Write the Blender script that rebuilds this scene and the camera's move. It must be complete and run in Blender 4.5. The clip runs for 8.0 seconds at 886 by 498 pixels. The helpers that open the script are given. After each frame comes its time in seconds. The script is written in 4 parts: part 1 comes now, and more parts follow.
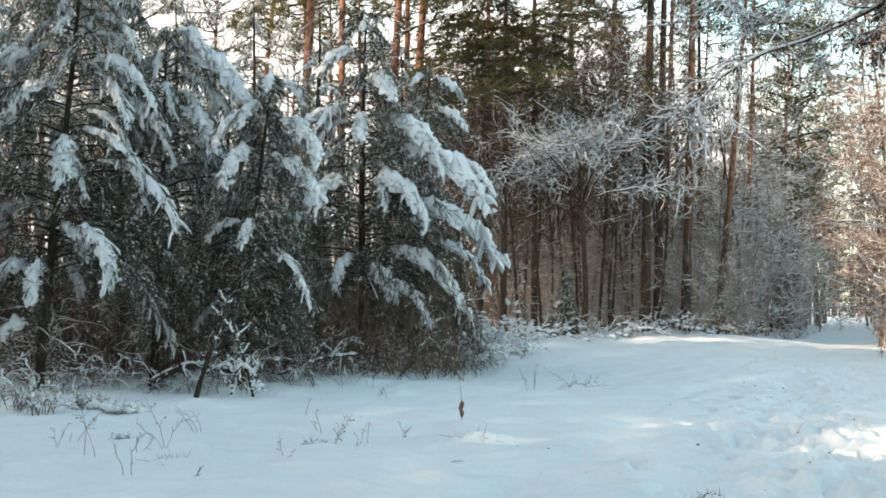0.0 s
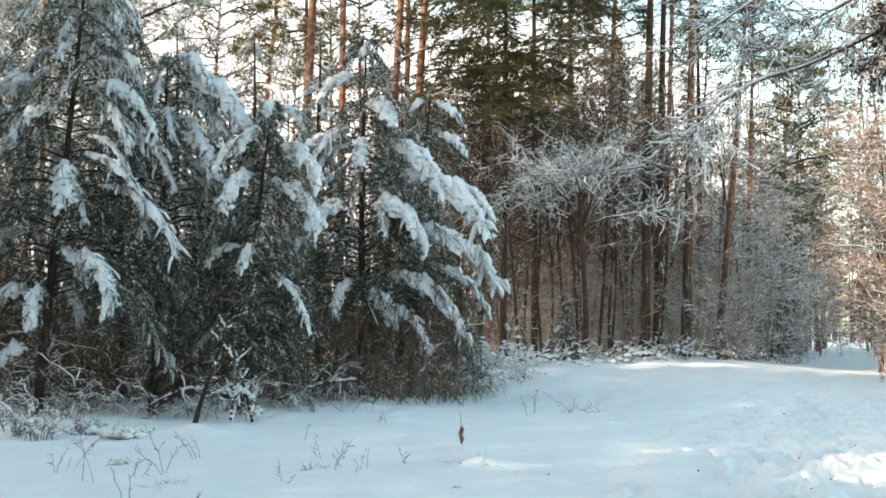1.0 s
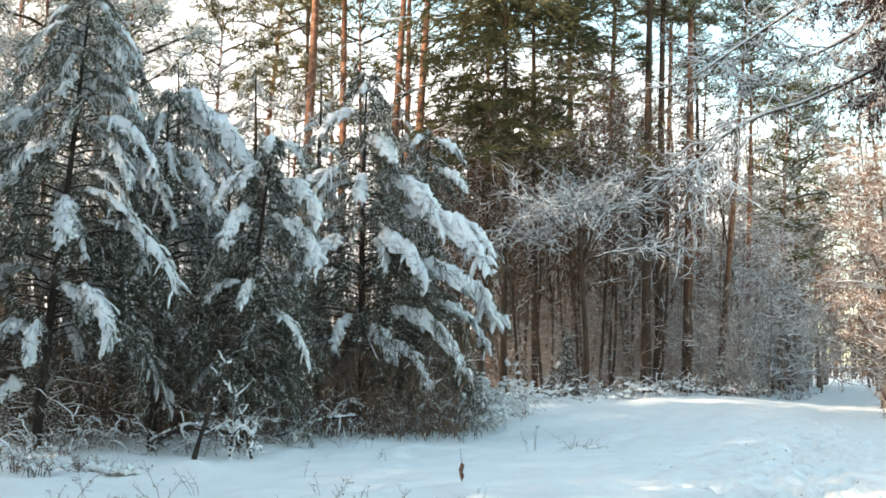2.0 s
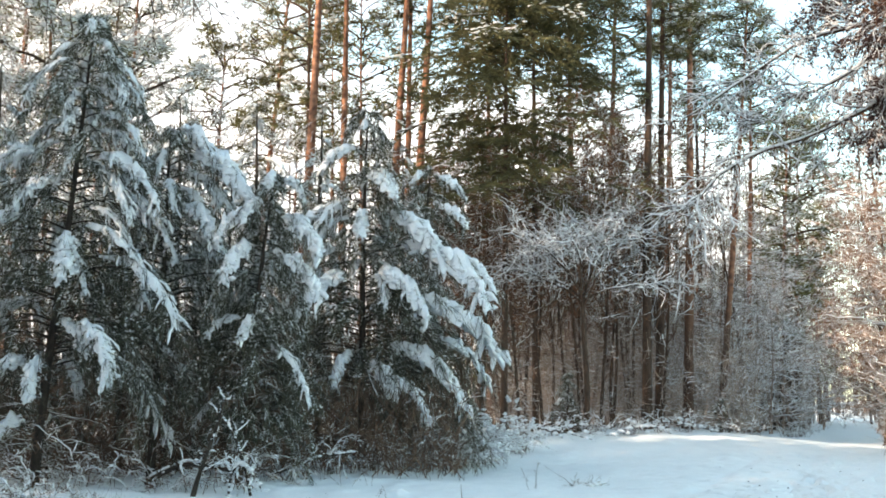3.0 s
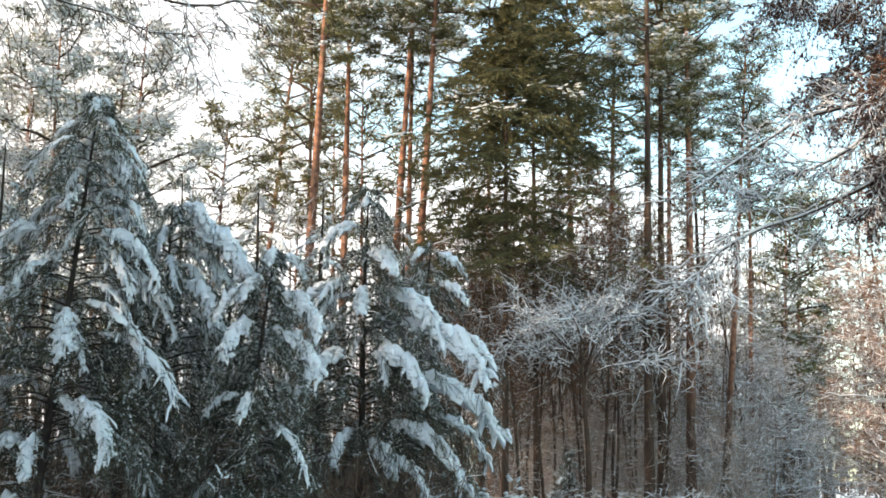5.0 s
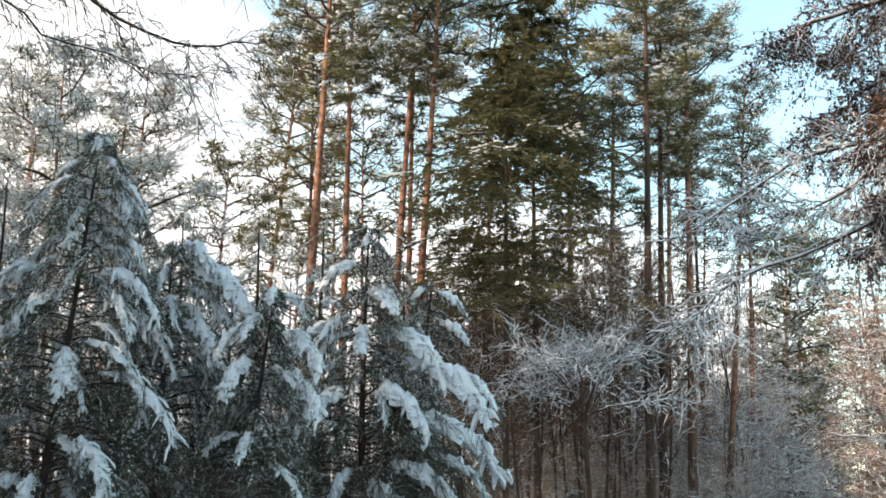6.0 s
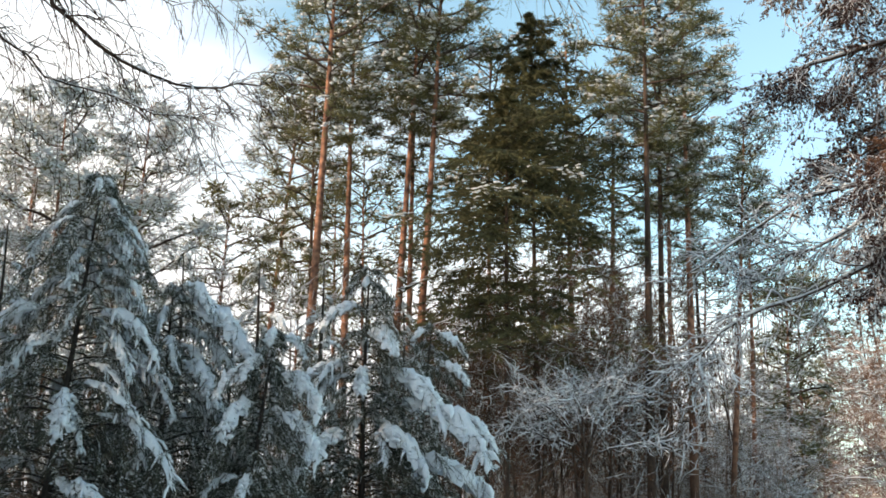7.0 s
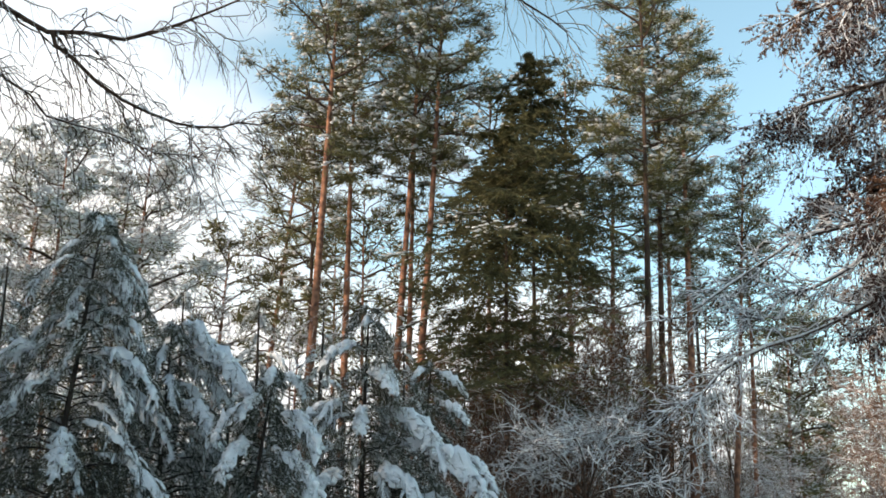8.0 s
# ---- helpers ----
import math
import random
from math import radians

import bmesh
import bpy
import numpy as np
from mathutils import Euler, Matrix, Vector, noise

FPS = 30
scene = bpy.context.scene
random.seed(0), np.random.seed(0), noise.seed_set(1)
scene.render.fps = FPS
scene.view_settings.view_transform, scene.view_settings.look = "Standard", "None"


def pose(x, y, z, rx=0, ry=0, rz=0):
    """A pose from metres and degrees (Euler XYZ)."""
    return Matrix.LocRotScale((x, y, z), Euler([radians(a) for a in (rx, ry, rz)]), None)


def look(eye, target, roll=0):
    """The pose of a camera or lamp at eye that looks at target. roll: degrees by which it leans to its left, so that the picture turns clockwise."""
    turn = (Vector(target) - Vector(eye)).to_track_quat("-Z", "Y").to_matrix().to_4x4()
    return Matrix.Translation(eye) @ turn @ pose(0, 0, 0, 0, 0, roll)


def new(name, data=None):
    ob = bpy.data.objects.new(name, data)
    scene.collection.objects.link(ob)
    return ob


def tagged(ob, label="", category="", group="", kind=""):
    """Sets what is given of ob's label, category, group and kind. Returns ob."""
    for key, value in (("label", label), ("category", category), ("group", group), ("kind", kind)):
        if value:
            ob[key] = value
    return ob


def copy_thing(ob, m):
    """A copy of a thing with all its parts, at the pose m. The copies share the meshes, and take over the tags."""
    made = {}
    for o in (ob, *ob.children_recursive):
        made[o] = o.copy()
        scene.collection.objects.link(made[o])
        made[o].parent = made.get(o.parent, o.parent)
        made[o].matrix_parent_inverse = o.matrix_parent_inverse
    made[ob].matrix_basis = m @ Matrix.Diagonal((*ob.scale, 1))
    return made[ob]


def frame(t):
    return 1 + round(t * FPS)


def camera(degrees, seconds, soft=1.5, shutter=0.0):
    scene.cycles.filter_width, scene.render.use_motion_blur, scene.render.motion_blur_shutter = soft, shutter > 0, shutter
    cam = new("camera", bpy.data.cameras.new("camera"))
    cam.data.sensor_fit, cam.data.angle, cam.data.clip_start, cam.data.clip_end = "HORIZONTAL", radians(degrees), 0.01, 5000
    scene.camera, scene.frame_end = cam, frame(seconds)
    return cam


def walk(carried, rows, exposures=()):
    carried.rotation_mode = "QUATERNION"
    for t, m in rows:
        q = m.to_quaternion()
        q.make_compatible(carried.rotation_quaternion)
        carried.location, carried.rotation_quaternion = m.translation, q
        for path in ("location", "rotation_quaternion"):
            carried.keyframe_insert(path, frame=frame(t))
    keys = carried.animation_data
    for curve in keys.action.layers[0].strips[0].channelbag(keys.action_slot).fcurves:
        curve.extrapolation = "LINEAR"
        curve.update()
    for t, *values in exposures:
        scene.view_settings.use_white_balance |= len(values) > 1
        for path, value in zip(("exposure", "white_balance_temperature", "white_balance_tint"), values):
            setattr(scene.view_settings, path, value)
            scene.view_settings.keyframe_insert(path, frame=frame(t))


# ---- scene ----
# camera: stands on one spot and tilts upwards
EYE = 1.45
LENS = 42.4
cam = camera(LENS, 8.0, soft=1.7)
PITCH = [
    (0.0, 2.66, -0.02), (0.5, 3.175, -0.028), (1.0, 3.916, -0.028), (1.5, 4.747, -0.024),
    (2.8, 7.192, -0.015), (3.0, 7.501, -0.004), (3.5, 8.361, 0.005), (4.0, 9.481, 0.008), (4.5, 10.395, 0.008),
    (5.8, 12.949, 0.01), (6.0, 13.322, 0.014), (6.5, 14.307, 0.021), (7.0, 15.367, 0.028), (7.5, 16.345, 0.021),
    (8.0, 17.313, 0.017),
]
walk(cam, [(t, pose(0, 0, EYE, 90 + up, -0.024 * t, yaw)) for t, up, yaw in PITCH], exposures=[(0.0, 0.60, 8700, 18), (1.5, 0.79, 8650, 18), (4.0, 0.84, 8350, 18), (6.0, 0.42, 8150, 18), (8.0, 0.0, 7950, 17)])

# ---- light: low winter sun behind the camera's shoulder, thin bright cloud ----
SUN_DIR = Vector((-0.90, -0.44, 0.0)).normalized()
SUN_EL = 23.0
world = bpy.data.worlds.new("winter_sky")
scene.world = world
world.use_nodes = True
wn, wl = world.node_tree.nodes, world.node_tree.links
bg = wn["Background"]
sky = wn.new("ShaderNodeTexSky")
sky.sky_type, sky.sun_disc = "NISHITA", False
sky.sun_elevation = radians(SUN_EL)
sky.sun_rotation = math.atan2(SUN_DIR.x, SUN_DIR.y)
sky.air_density, sky.dust_density, sky.ozone_density = 1.0, 0.8, 0.4
wtc = wn.new("ShaderNodeTexCoord")
wmap = wn.new("ShaderNodeMapping")
wmap.inputs["Scale"].default_value = (1.0, 1.0, 2.2)
wmap.inputs["Location"].default_value = (0.35, 0.1, 0.2)
wnoise = wn.new("ShaderNodeTexNoise")
wnoise.inputs["Scale"].default_value = 1.6
wnoise.inputs["Detail"].default_value = 5
wramp = wn.new("ShaderNodeValToRGB")
wramp.color_ramp.elements[0].position, wramp.color_ramp.elements[1].position = 0.47, 0.64
wmix = wn.new("ShaderNodeMix")
wmix.data_type = "RGBA"
wmix.inputs[7].default_value = (8.7, 9.9, 11.1, 1)
wl.new(wtc.outputs["Generated"], wmap.inputs[0])
wl.new(wmap.outputs[0], wnoise.inputs["Vector"])
wsep, wgrad = wn.new("ShaderNodeSeparateXYZ"), wn.new("ShaderNodeMath")
wgrad.operation, wgrad.inputs[1].default_value = "MULTIPLY_ADD", -0.28
wl.new(wtc.outputs["Generated"], wsep.inputs[0])
wl.new(wsep.outputs["X"], wgrad.inputs[0])
wl.new(wnoise.outputs["Fac"], wgrad.inputs[2])
wlow = wn.new("ShaderNodeMath")
wlow.operation, wlow.inputs[1].default_value = "MULTIPLY_ADD", -0.35
wlift = wn.new("ShaderNodeMath")
wlift.operation, wlift.inputs[1].default_value = "ADD", 0.13
wl.new(wsep.outputs["Z"], wlow.inputs[0])
wl.new(wgrad.outputs[0], wlow.inputs[2])
wl.new(wlow.outputs[0], wlift.inputs[0])
wl.new(wlift.outputs[0], wramp.inputs[0])
wl.new(wramp.outputs[0], wmix.inputs[0])
wtint = wn.new("ShaderNodeMix")
wtint.data_type, wtint.blend_type = "RGBA", "MULTIPLY"
wtint.inputs[0].default_value, wtint.inputs[7].default_value = 1.0, (1.75, 2.40, 2.30, 1)
wl.new(sky.outputs[0], wtint.inputs[6])
wl.new(wtint.outputs[2], wmix.inputs[6])
wl.new(wmix.outputs[2], bg.inputs[0])
bg.inputs[1].default_value = 0.15
sun_data = bpy.data.lights.new("sun", "SUN")
sun_data.energy, sun_data.angle, sun_data.color = 5.0, radians(0.6), (1.0, 0.915, 0.79)
sun = new("sun", sun_data)
to_sun = Vector((SUN_DIR.x * math.cos(radians(SUN_EL)), SUN_DIR.y * math.cos(radians(SUN_EL)), math.sin(radians(SUN_EL))))
sun.matrix_world = look(to_sun * 80, (0, 0, 0))


# ---- materials ----
def material(name, dark, light, scale, rough=0.8, bump=0.0, island=0.0, per_object=0.0, stretch=(1, 1, 1), fine=4.0, through_light=0.0):
    """Two colours by noise at two scales, varied piece by piece."""
    m = bpy.data.materials.new(name)
    m.use_nodes = True
    n, l = m.node_tree.nodes, m.node_tree.links
    p = n["Principled BSDF"]
    p.inputs["Roughness"].default_value = rough
    p.inputs["Specular IOR Level"].default_value = 0.25
    tc, mp = n.new("ShaderNodeTexCoord"), n.new("ShaderNodeMapping")
    mp.inputs["Scale"].default_value = stretch
    l.new(tc.outputs["Object"], mp.inputs[0])
    a, b = n.new("ShaderNodeTexNoise"), n.new("ShaderNodeTexNoise")
    a.inputs["Scale"].default_value, b.inputs["Scale"].default_value = scale, scale * fine
    a.inputs["Detail"].default_value = b.inputs["Detail"].default_value = 3
    for x in (a, b):
        l.new(mp.outputs[0], x.inputs["Vector"])
    add = n.new("ShaderNodeMath")
    add.operation = "ADD"
    l.new(a.outputs["Fac"], add.inputs[0])
    l.new(b.outputs["Fac"], add.inputs[1])
    rng_ = n.new("ShaderNodeMapRange")
    rng_.inputs[1].default_value, rng_.inputs[2].default_value = 0.7, 1.3
    l.new(add.outputs[0], rng_.inputs[0])
    mix = n.new("ShaderNodeMix")
    mix.data_type = "RGBA"
    mix.inputs[6].default_value, mix.inputs[7].default_value = (*dark, 1), (*light, 1)
    l.new(rng_.outputs[0], mix.inputs[0])
    out = mix.outputs[2]
    for amount, node, socket in ((island, "ShaderNodeNewGeometry", "Random Per Island"), (per_object, "ShaderNodeObjectInfo", "Random")):
        if amount:
            g, r, h = n.new(node), n.new("ShaderNodeMapRange"), n.new("ShaderNodeHueSaturation")
            r.inputs[3].default_value, r.inputs[4].default_value = 1 - amount, 1 + amount
            l.new(g.outputs[socket], r.inputs[0])
            l.new(r.outputs[0], h.inputs["Value"])
            l.new(out, h.inputs["Color"])
            out = h.outputs[0]
    l.new(out, p.inputs["Base Color"])
    if bump:
        bp = n.new("ShaderNodeBump")
        bp.inputs["Strength"].default_value, bp.inputs["Distance"].default_value = bump, 0.02
        l.new(b.outputs["Fac"], bp.inputs["Height"])
        l.new(bp.outputs[0], p.inputs["Normal"])
    if through_light:
        tr, ms = n.new("ShaderNodeBsdfTranslucent"), n.new("ShaderNodeMixShader")
        ms.inputs[0].default_value = through_light
        l.new(out, tr.inputs[0])
        l.new(p.outputs[0], ms.inputs[1])
        l.new(tr.outputs[0], ms.inputs[2])
        l.new(ms.outputs[0], n["Material Output"].inputs[0])
    return m


SNOW = material("snow", (0.74, 0.78, 0.80), (0.83, 0.855, 0.87), 1.2, 0.55, 0.25, fine=14)
SNOW_LOAD = material("snow_on_branches", (0.70, 0.735, 0.78), (0.83, 0.85, 0.87), 6, 0.6, 0.35)
NEEDLE_YOUNG = material("young_pine_needles", (0.044, 0.048, 0.033), (0.112, 0.112, 0.080), 1.5, 0.55, island=0.45, through_light=0.15)
NEEDLE_TALL = material("pine_needles", (0.060, 0.064, 0.030), (0.185, 0.170, 0.072), 0.8, 0.55, island=0.45, through_light=0.15)
NEEDLE_FIR = material("fir_needles", (0.044, 0.048, 0.024), (0.150, 0.132, 0.056), 0.5, 0.55, island=0.4, through_light=0.15)
FROST_NEEDLE = material("frosted_needles", (0.42, 0.46, 0.46), (0.78, 0.82, 0.84), 2, 0.6, island=0.3)
BARK_YOUNG = material("young_pine_bark", (0.020, 0.016, 0.014), (0.060, 0.046, 0.038), 6, 0.9, 0.6, stretch=(1, 1, 0.3))
BARK_DARK = material("grey_brown_bark", (0.030, 0.019, 0.014), (0.090, 0.056, 0.040), 5, 0.9, 0.8, island=0.2, stretch=(1, 1, 0.25))
TWIG = material("brown_twigs", (0.075, 0.046, 0.034), (0.190, 0.118, 0.084), 2, 0.85, island=0.35)
TWIG_GREY = material("grey_twigs", (0.13, 0.095, 0.080), (0.27, 0.205, 0.175), 2, 0.85, island=0.35)
TWIG_BEECH = material("pale_beech_twigs", (0.185, 0.130, 0.108), (0.36, 0.26, 0.215), 2, 0.85, island=0.35)
TWIG_PALE = material("pale_grey_brown_twigs", (0.26, 0.205, 0.178), (0.46, 0.37, 0.325), 2, 0.85, island=0.35)
LEAF_BROWN = material("dry_brown_leaves", (0.080, 0.040, 0.028), (0.210, 0.105, 0.060), 3, 0.75, island=0.4, through_light=0.2)
LEAF_OAK = material("dark_oak_leaves", (0.032, 0.018, 0.018), (0.100, 0.054, 0.046), 3, 0.75, island=0.4, through_light=0.15)
LEAF_RUST = material("rust_leaves", (0.130, 0.058, 0.034), (0.280, 0.140, 0.076), 2, 0.8, island=0.4, through_light=0.2)
STALK = material("dry_stalk", (0.10, 0.075, 0.058), (0.24, 0.17, 0.125), 9, 0.85)
SEED = material("seed_head", (0.060, 0.028, 0.022), (0.30, 0.16, 0.12), 40, 0.9, 0.8)


def pine_bark():
    """Scots pine: dark plated bark below, thin orange bark higher up."""
    m = material("scots_pine_bark", (0.036, 0.021, 0.016), (0.105, 0.058, 0.040), 4, 0.85, 0.8, per_object=0.15, stretch=(1, 1, 0.22))
    n, l = m.node_tree.nodes, m.node_tree.links
    p = n["Principled BSDF"]
    low = p.inputs["Base Color"].links[0].from_socket
    tc, sep, mr, ns = n.new("ShaderNodeTexCoord"), n.new("ShaderNodeSeparateXYZ"), n.new("ShaderNodeMapRange"), n.new("ShaderNodeTexNoise")
    ns.inputs["Scale"].default_value, ns.inputs["Detail"].default_value = 5.0, 4
    ramp, mx = n.new("ShaderNodeValToRGB"), n.new("ShaderNodeMix")
    mx.data_type = "RGBA"
    ramp.color_ramp.elements[0].color, ramp.color_ramp.elements[1].color = (0.11, 0.050, 0.036, 1), (0.38, 0.180, 0.110, 1)
    ramp.color_ramp.elements[0].position, ramp.color_ramp.elements[1].position = 0.35, 0.65
    mr.inputs[1].default_value, mr.inputs[2].default_value = 3.0, 6.5
    l.new(tc.outputs["Object"], sep.inputs[0])
    l.new(tc.outputs["Object"], ns.inputs["Vector"])
    l.new(ns.outputs["Fac"], ramp.inputs[0])
    l.new(sep.outputs["Z"], mr.inputs[0])
    l.new(mr.outputs[0], mx.inputs[0])
    l.new(low, mx.inputs[6])
    l.new(ramp.outputs[0], mx.inputs[7])
    l.new(mx.outputs[2], p.inputs["Base Color"])
    return m


BARK_PINE = pine_bark()


# ---- building tools ----
class Build:
    """Collects vertices and faces, then becomes one mesh."""

    def __init__(self):
        self.v, self.f, self.count = [], [], 0

    def add(self, v, f, mat=0, smooth=True):
        if len(v):
            self.v.append(np.asarray(v, float).reshape(-1, 3))
            self.f.append((np.asarray(f, int) + self.count, mat, smooth))
            self.count += len(self.v[-1])

    def tubes(self, P, R, sides=5, mat=0, squash=1.0, smooth=True):
        """Round bars along the paths P (many, points, 3) with the radii R (many, points)."""
        P, R = np.asarray(P, float), np.asarray(R, float)
        if P.ndim == 2:
            P, R = P[None], R[None]
        M, N, _ = P.shape
        if not M:
            return
        T = np.gradient(P, axis=1)
        T /= np.linalg.norm(T, axis=2, keepdims=True) + 1e-9
        ref = np.where(np.abs(T[..., 2:3]) > 0.93, np.array([1.0, 0, 0]), np.array([0, 0, 1.0]))
        U = np.cross(T, ref)
        U /= np.linalg.norm(U, axis=2, keepdims=True) + 1e-9
        W = np.cross(U, T)
        a = np.arange(sides) * 2 * np.pi / sides
        V = P[:, :, None] + R[:, :, None, None] * (np.cos(a)[:, None] * U[:, :, None] + squash * np.sin(a)[:, None] * W[:, :, None])
        i = np.arange(M * N * sides).reshape(M, N, sides)
        j = np.roll(i, -1, axis=2)
        F = np.stack([i[:, :-1], j[:, :-1], j[:, 1:], i[:, 1:]], -1).reshape(-1, 4)
        self.add(V.reshape(-1, 3), F, mat, smooth)

    def blades(self, B, D, L, W, rng, mat=0):
        """Pointed slips from B along D, L long and W wide."""
        M = len(B)
        if not M:
            return
        D = D / (np.linalg.norm(D, axis=1, keepdims=True) + 1e-9)
        S = np.cross(D, rng.normal(size=(M, 3)))
        S /= np.linalg.norm(S, axis=1, keepdims=True) + 1e-9
        L, W = np.broadcast_to(L, M)[:, None], np.broadcast_to(W, M)[:, None]
        V = np.stack([B - S * W / 2, B + S * W / 2, B + D * L], 1).reshape(-1, 3)
        self.add(V, np.arange(3 * M).reshape(M, 3), mat, False)

    def slips(self, P, W, rng, mat=0):
        """Flat thin twigs that follow the paths P, W wide at the foot."""
        M, N, _ = P.shape
        if not M:
            return
        S = unit(np.cross(P[:, -1] - P[:, 0], rng.normal(size=(M, 3))))[:, None]
        half = np.broadcast_to(W, M)[:, None, None] * np.linspace(0.5, 0.2, N)[None, :, None]
        V = np.stack([P - S * half, P + S * half], 2).reshape(-1, 3)
        i = np.arange(M * N * 2).reshape(M, N, 2)
        F = np.stack([i[:, :-1, 0], i[:, :-1, 1], i[:, 1:, 1], i[:, 1:, 0]], -1).reshape(-1, 4)
        self.add(V, F, mat, False)

    def leaves(self, B, D, L, W, rng, mat=0):
        """Folded four-cornered leaves."""
        M = len(B)
        if not M:
            return
        D = D / (np.linalg.norm(D, axis=1, keepdims=True) + 1e-9)
        S = np.cross(D, rng.normal(size=(M, 3)))
        S /= np.linalg.norm(S, axis=1, keepdims=True) + 1e-9
        H = np.cross(S, D)
        L, W = np.broadcast_to(L, M)[:, None], np.broadcast_to(W, M)[:, None]
        mid = B + D * L * 0.5
        V = np.stack([B, mid + S * W / 2 + H * W * 0.2, B + D * L, mid - S * W / 2 + H * W * 0.2], 1).reshape(-1, 3)
        i = np.arange(4 * M).reshape(M, 4)
        self.add(V, np.concatenate([i[:, [0, 1, 2]], i[:, [0, 2, 3]]]), mat, False)

    def lumps(self, C, size, rng, mat=0, squash=0.7):
        """Small rounded lumps, each a six-sided bun of its own shape."""
        M = len(C)
        if not M:
            return
        size = np.broadcast_to(size, M)
        a = np.arange(6) * np.pi / 3
        ring = np.stack([np.cos(a), np.sin(a), 0 * a], 1)
        V = np.concatenate([[[0, 0, 0.95]], ring + np.array([0, 0, 0.12]), [[0, 0, -0.7]]])[None] * rng.uniform(0.7, 1.3, (M, 8, 1)) * np.array([1, 1, squash])
        t = rng.uniform(0, 6.3, M)
        V = np.stack([V[..., 0] * np.cos(t)[:, None] - V[..., 1] * np.sin(t)[:, None], V[..., 0] * np.sin(t)[:, None] + V[..., 1] * np.cos(t)[:, None], V[..., 2]], -1)
        V = C[:, None] + V * size[:, None, None]
        k = np.arange(6)
        F = np.concatenate([np.stack([0 * k, 1 + k, 1 + (k + 1) % 6], 1), np.stack([0 * k + 7, 1 + (k + 1) % 6, 1 + k], 1)])
        self.add(V.reshape(-1, 3), (np.arange(M)[:, None, None] * 8 + F[None]).reshape(-1, 3), mat, True)

    def mesh(self, name, mats):
        me = bpy.data.meshes.new(name)
        V = np.concatenate(self.v)
        me.vertices.add(len(V))
        me.vertices.foreach_set("co", V.ravel())
        loops = np.concatenate([f.ravel() for f, _, _ in self.f])
        sizes = np.concatenate([np.full(len(f), f.shape[1]) for f, _, _ in self.f])
        me.loops.add(len(loops))
        me.loops.foreach_set("vertex_index", loops)
        me.polygons.add(len(sizes))
        me.polygons.foreach_set("loop_start", np.concatenate([[0], np.cumsum(sizes)[:-1]]))
        me.polygons.foreach_set("loop_total", sizes)
        me.polygons.foreach_set("material_index", np.concatenate([np.full(len(f), m) for f, m, _ in self.f]))
        me.polygons.foreach_set("use_smooth", np.concatenate([np.full(len(f), s) for f, _, s in self.f]))
        for m in mats:
            me.materials.append(m)
        me.update(calc_edges=True)
        return me


def part(name, build, mats, parent=None, label=""):
    """One mesh object under a thing or a part."""
    if not build.v:
        return None
    ob = new(name, build.mesh(name, mats if isinstance(mats, (list, tuple)) else [mats]))
    ob.parent = parent
    if label:
        ob["label"] = label
    return ob


def thing(name, place, label, category, group="", kind="", turn=0.0):
    ob = new(name)
    ob.empty_display_size = 0.2
    ob.matrix_basis = pose(*place, 0, 0, turn)
    return tagged(ob, label, category, group, kind)


def stuff(ob):
    """What nobody could count stays one part."""
    if ob:
        ob["kind"] = "stuff"
    return ob


def unit(v):
    return v / (np.linalg.norm(v, axis=-1, keepdims=True) + 1e-9)


def spawn(P, R, k, lo, hi, angle, ratio, n, rng, droop=0.0, wob=0.05, flat=1.0, thin=0.55, even=0.5):
    """k side branches on each path of P: their paths and radii."""
    M, N, _ = P.shape
    idx = np.repeat(np.arange(M), k)
    s = rng.uniform(lo, hi, M * k)
    f = s * (N - 1)
    i = np.clip(f.astype(int), 0, N - 2)
    w = (f - i)[:, None]
    base = P[idx, i] * (1 - w) + P[idx, i + 1] * w
    T = unit(P[idx, i + 1] - P[idx, i])
    L = np.linalg.norm(np.diff(P, axis=1), axis=2).sum(1)[idx]
    q = rng.normal(size=(M * k, 3)) * np.array([1, 1, flat])
    q = unit(q - (q * T).sum(1, keepdims=True) * T)
    a = angle * rng.uniform(0.7, 1.3, M * k)[:, None]
    D = T * np.cos(a) + q * np.sin(a)
    ln = (L * ratio * (1 - even * s) * rng.uniform(0.55, 1.25, M * k))[:, None, None]
    t = np.linspace(0, 1, n)[None, :, None]
    jit = np.cumsum(rng.normal(size=(M * k, n, 3)), axis=1) * wob
    jit -= jit[:, :1]
    Q = base[:, None] + ln * (D[:, None] * t + np.array([0, 0, 1.0]) * droop * t * t + jit)
    r0 = R[idx, i] * thin
    return Q, r0[:, None] * np.linspace(1, 0.3, n)[None]


def along(P, k, rng, lo=0.0, hi=1.0):
    """k points on each path, with the way that the path goes there."""
    M, N, _ = P.shape
    idx = np.repeat(np.arange(M), k)
    f = rng.uniform(lo, hi, M * k) * (N - 1)
    i = np.clip(f.astype(int), 0, N - 2)
    w = (f - i)[:, None]
    return P[idx, i] * (1 - w) + P[idx, i + 1] * w, unit(P[idx, i + 1] - P[idx, i])


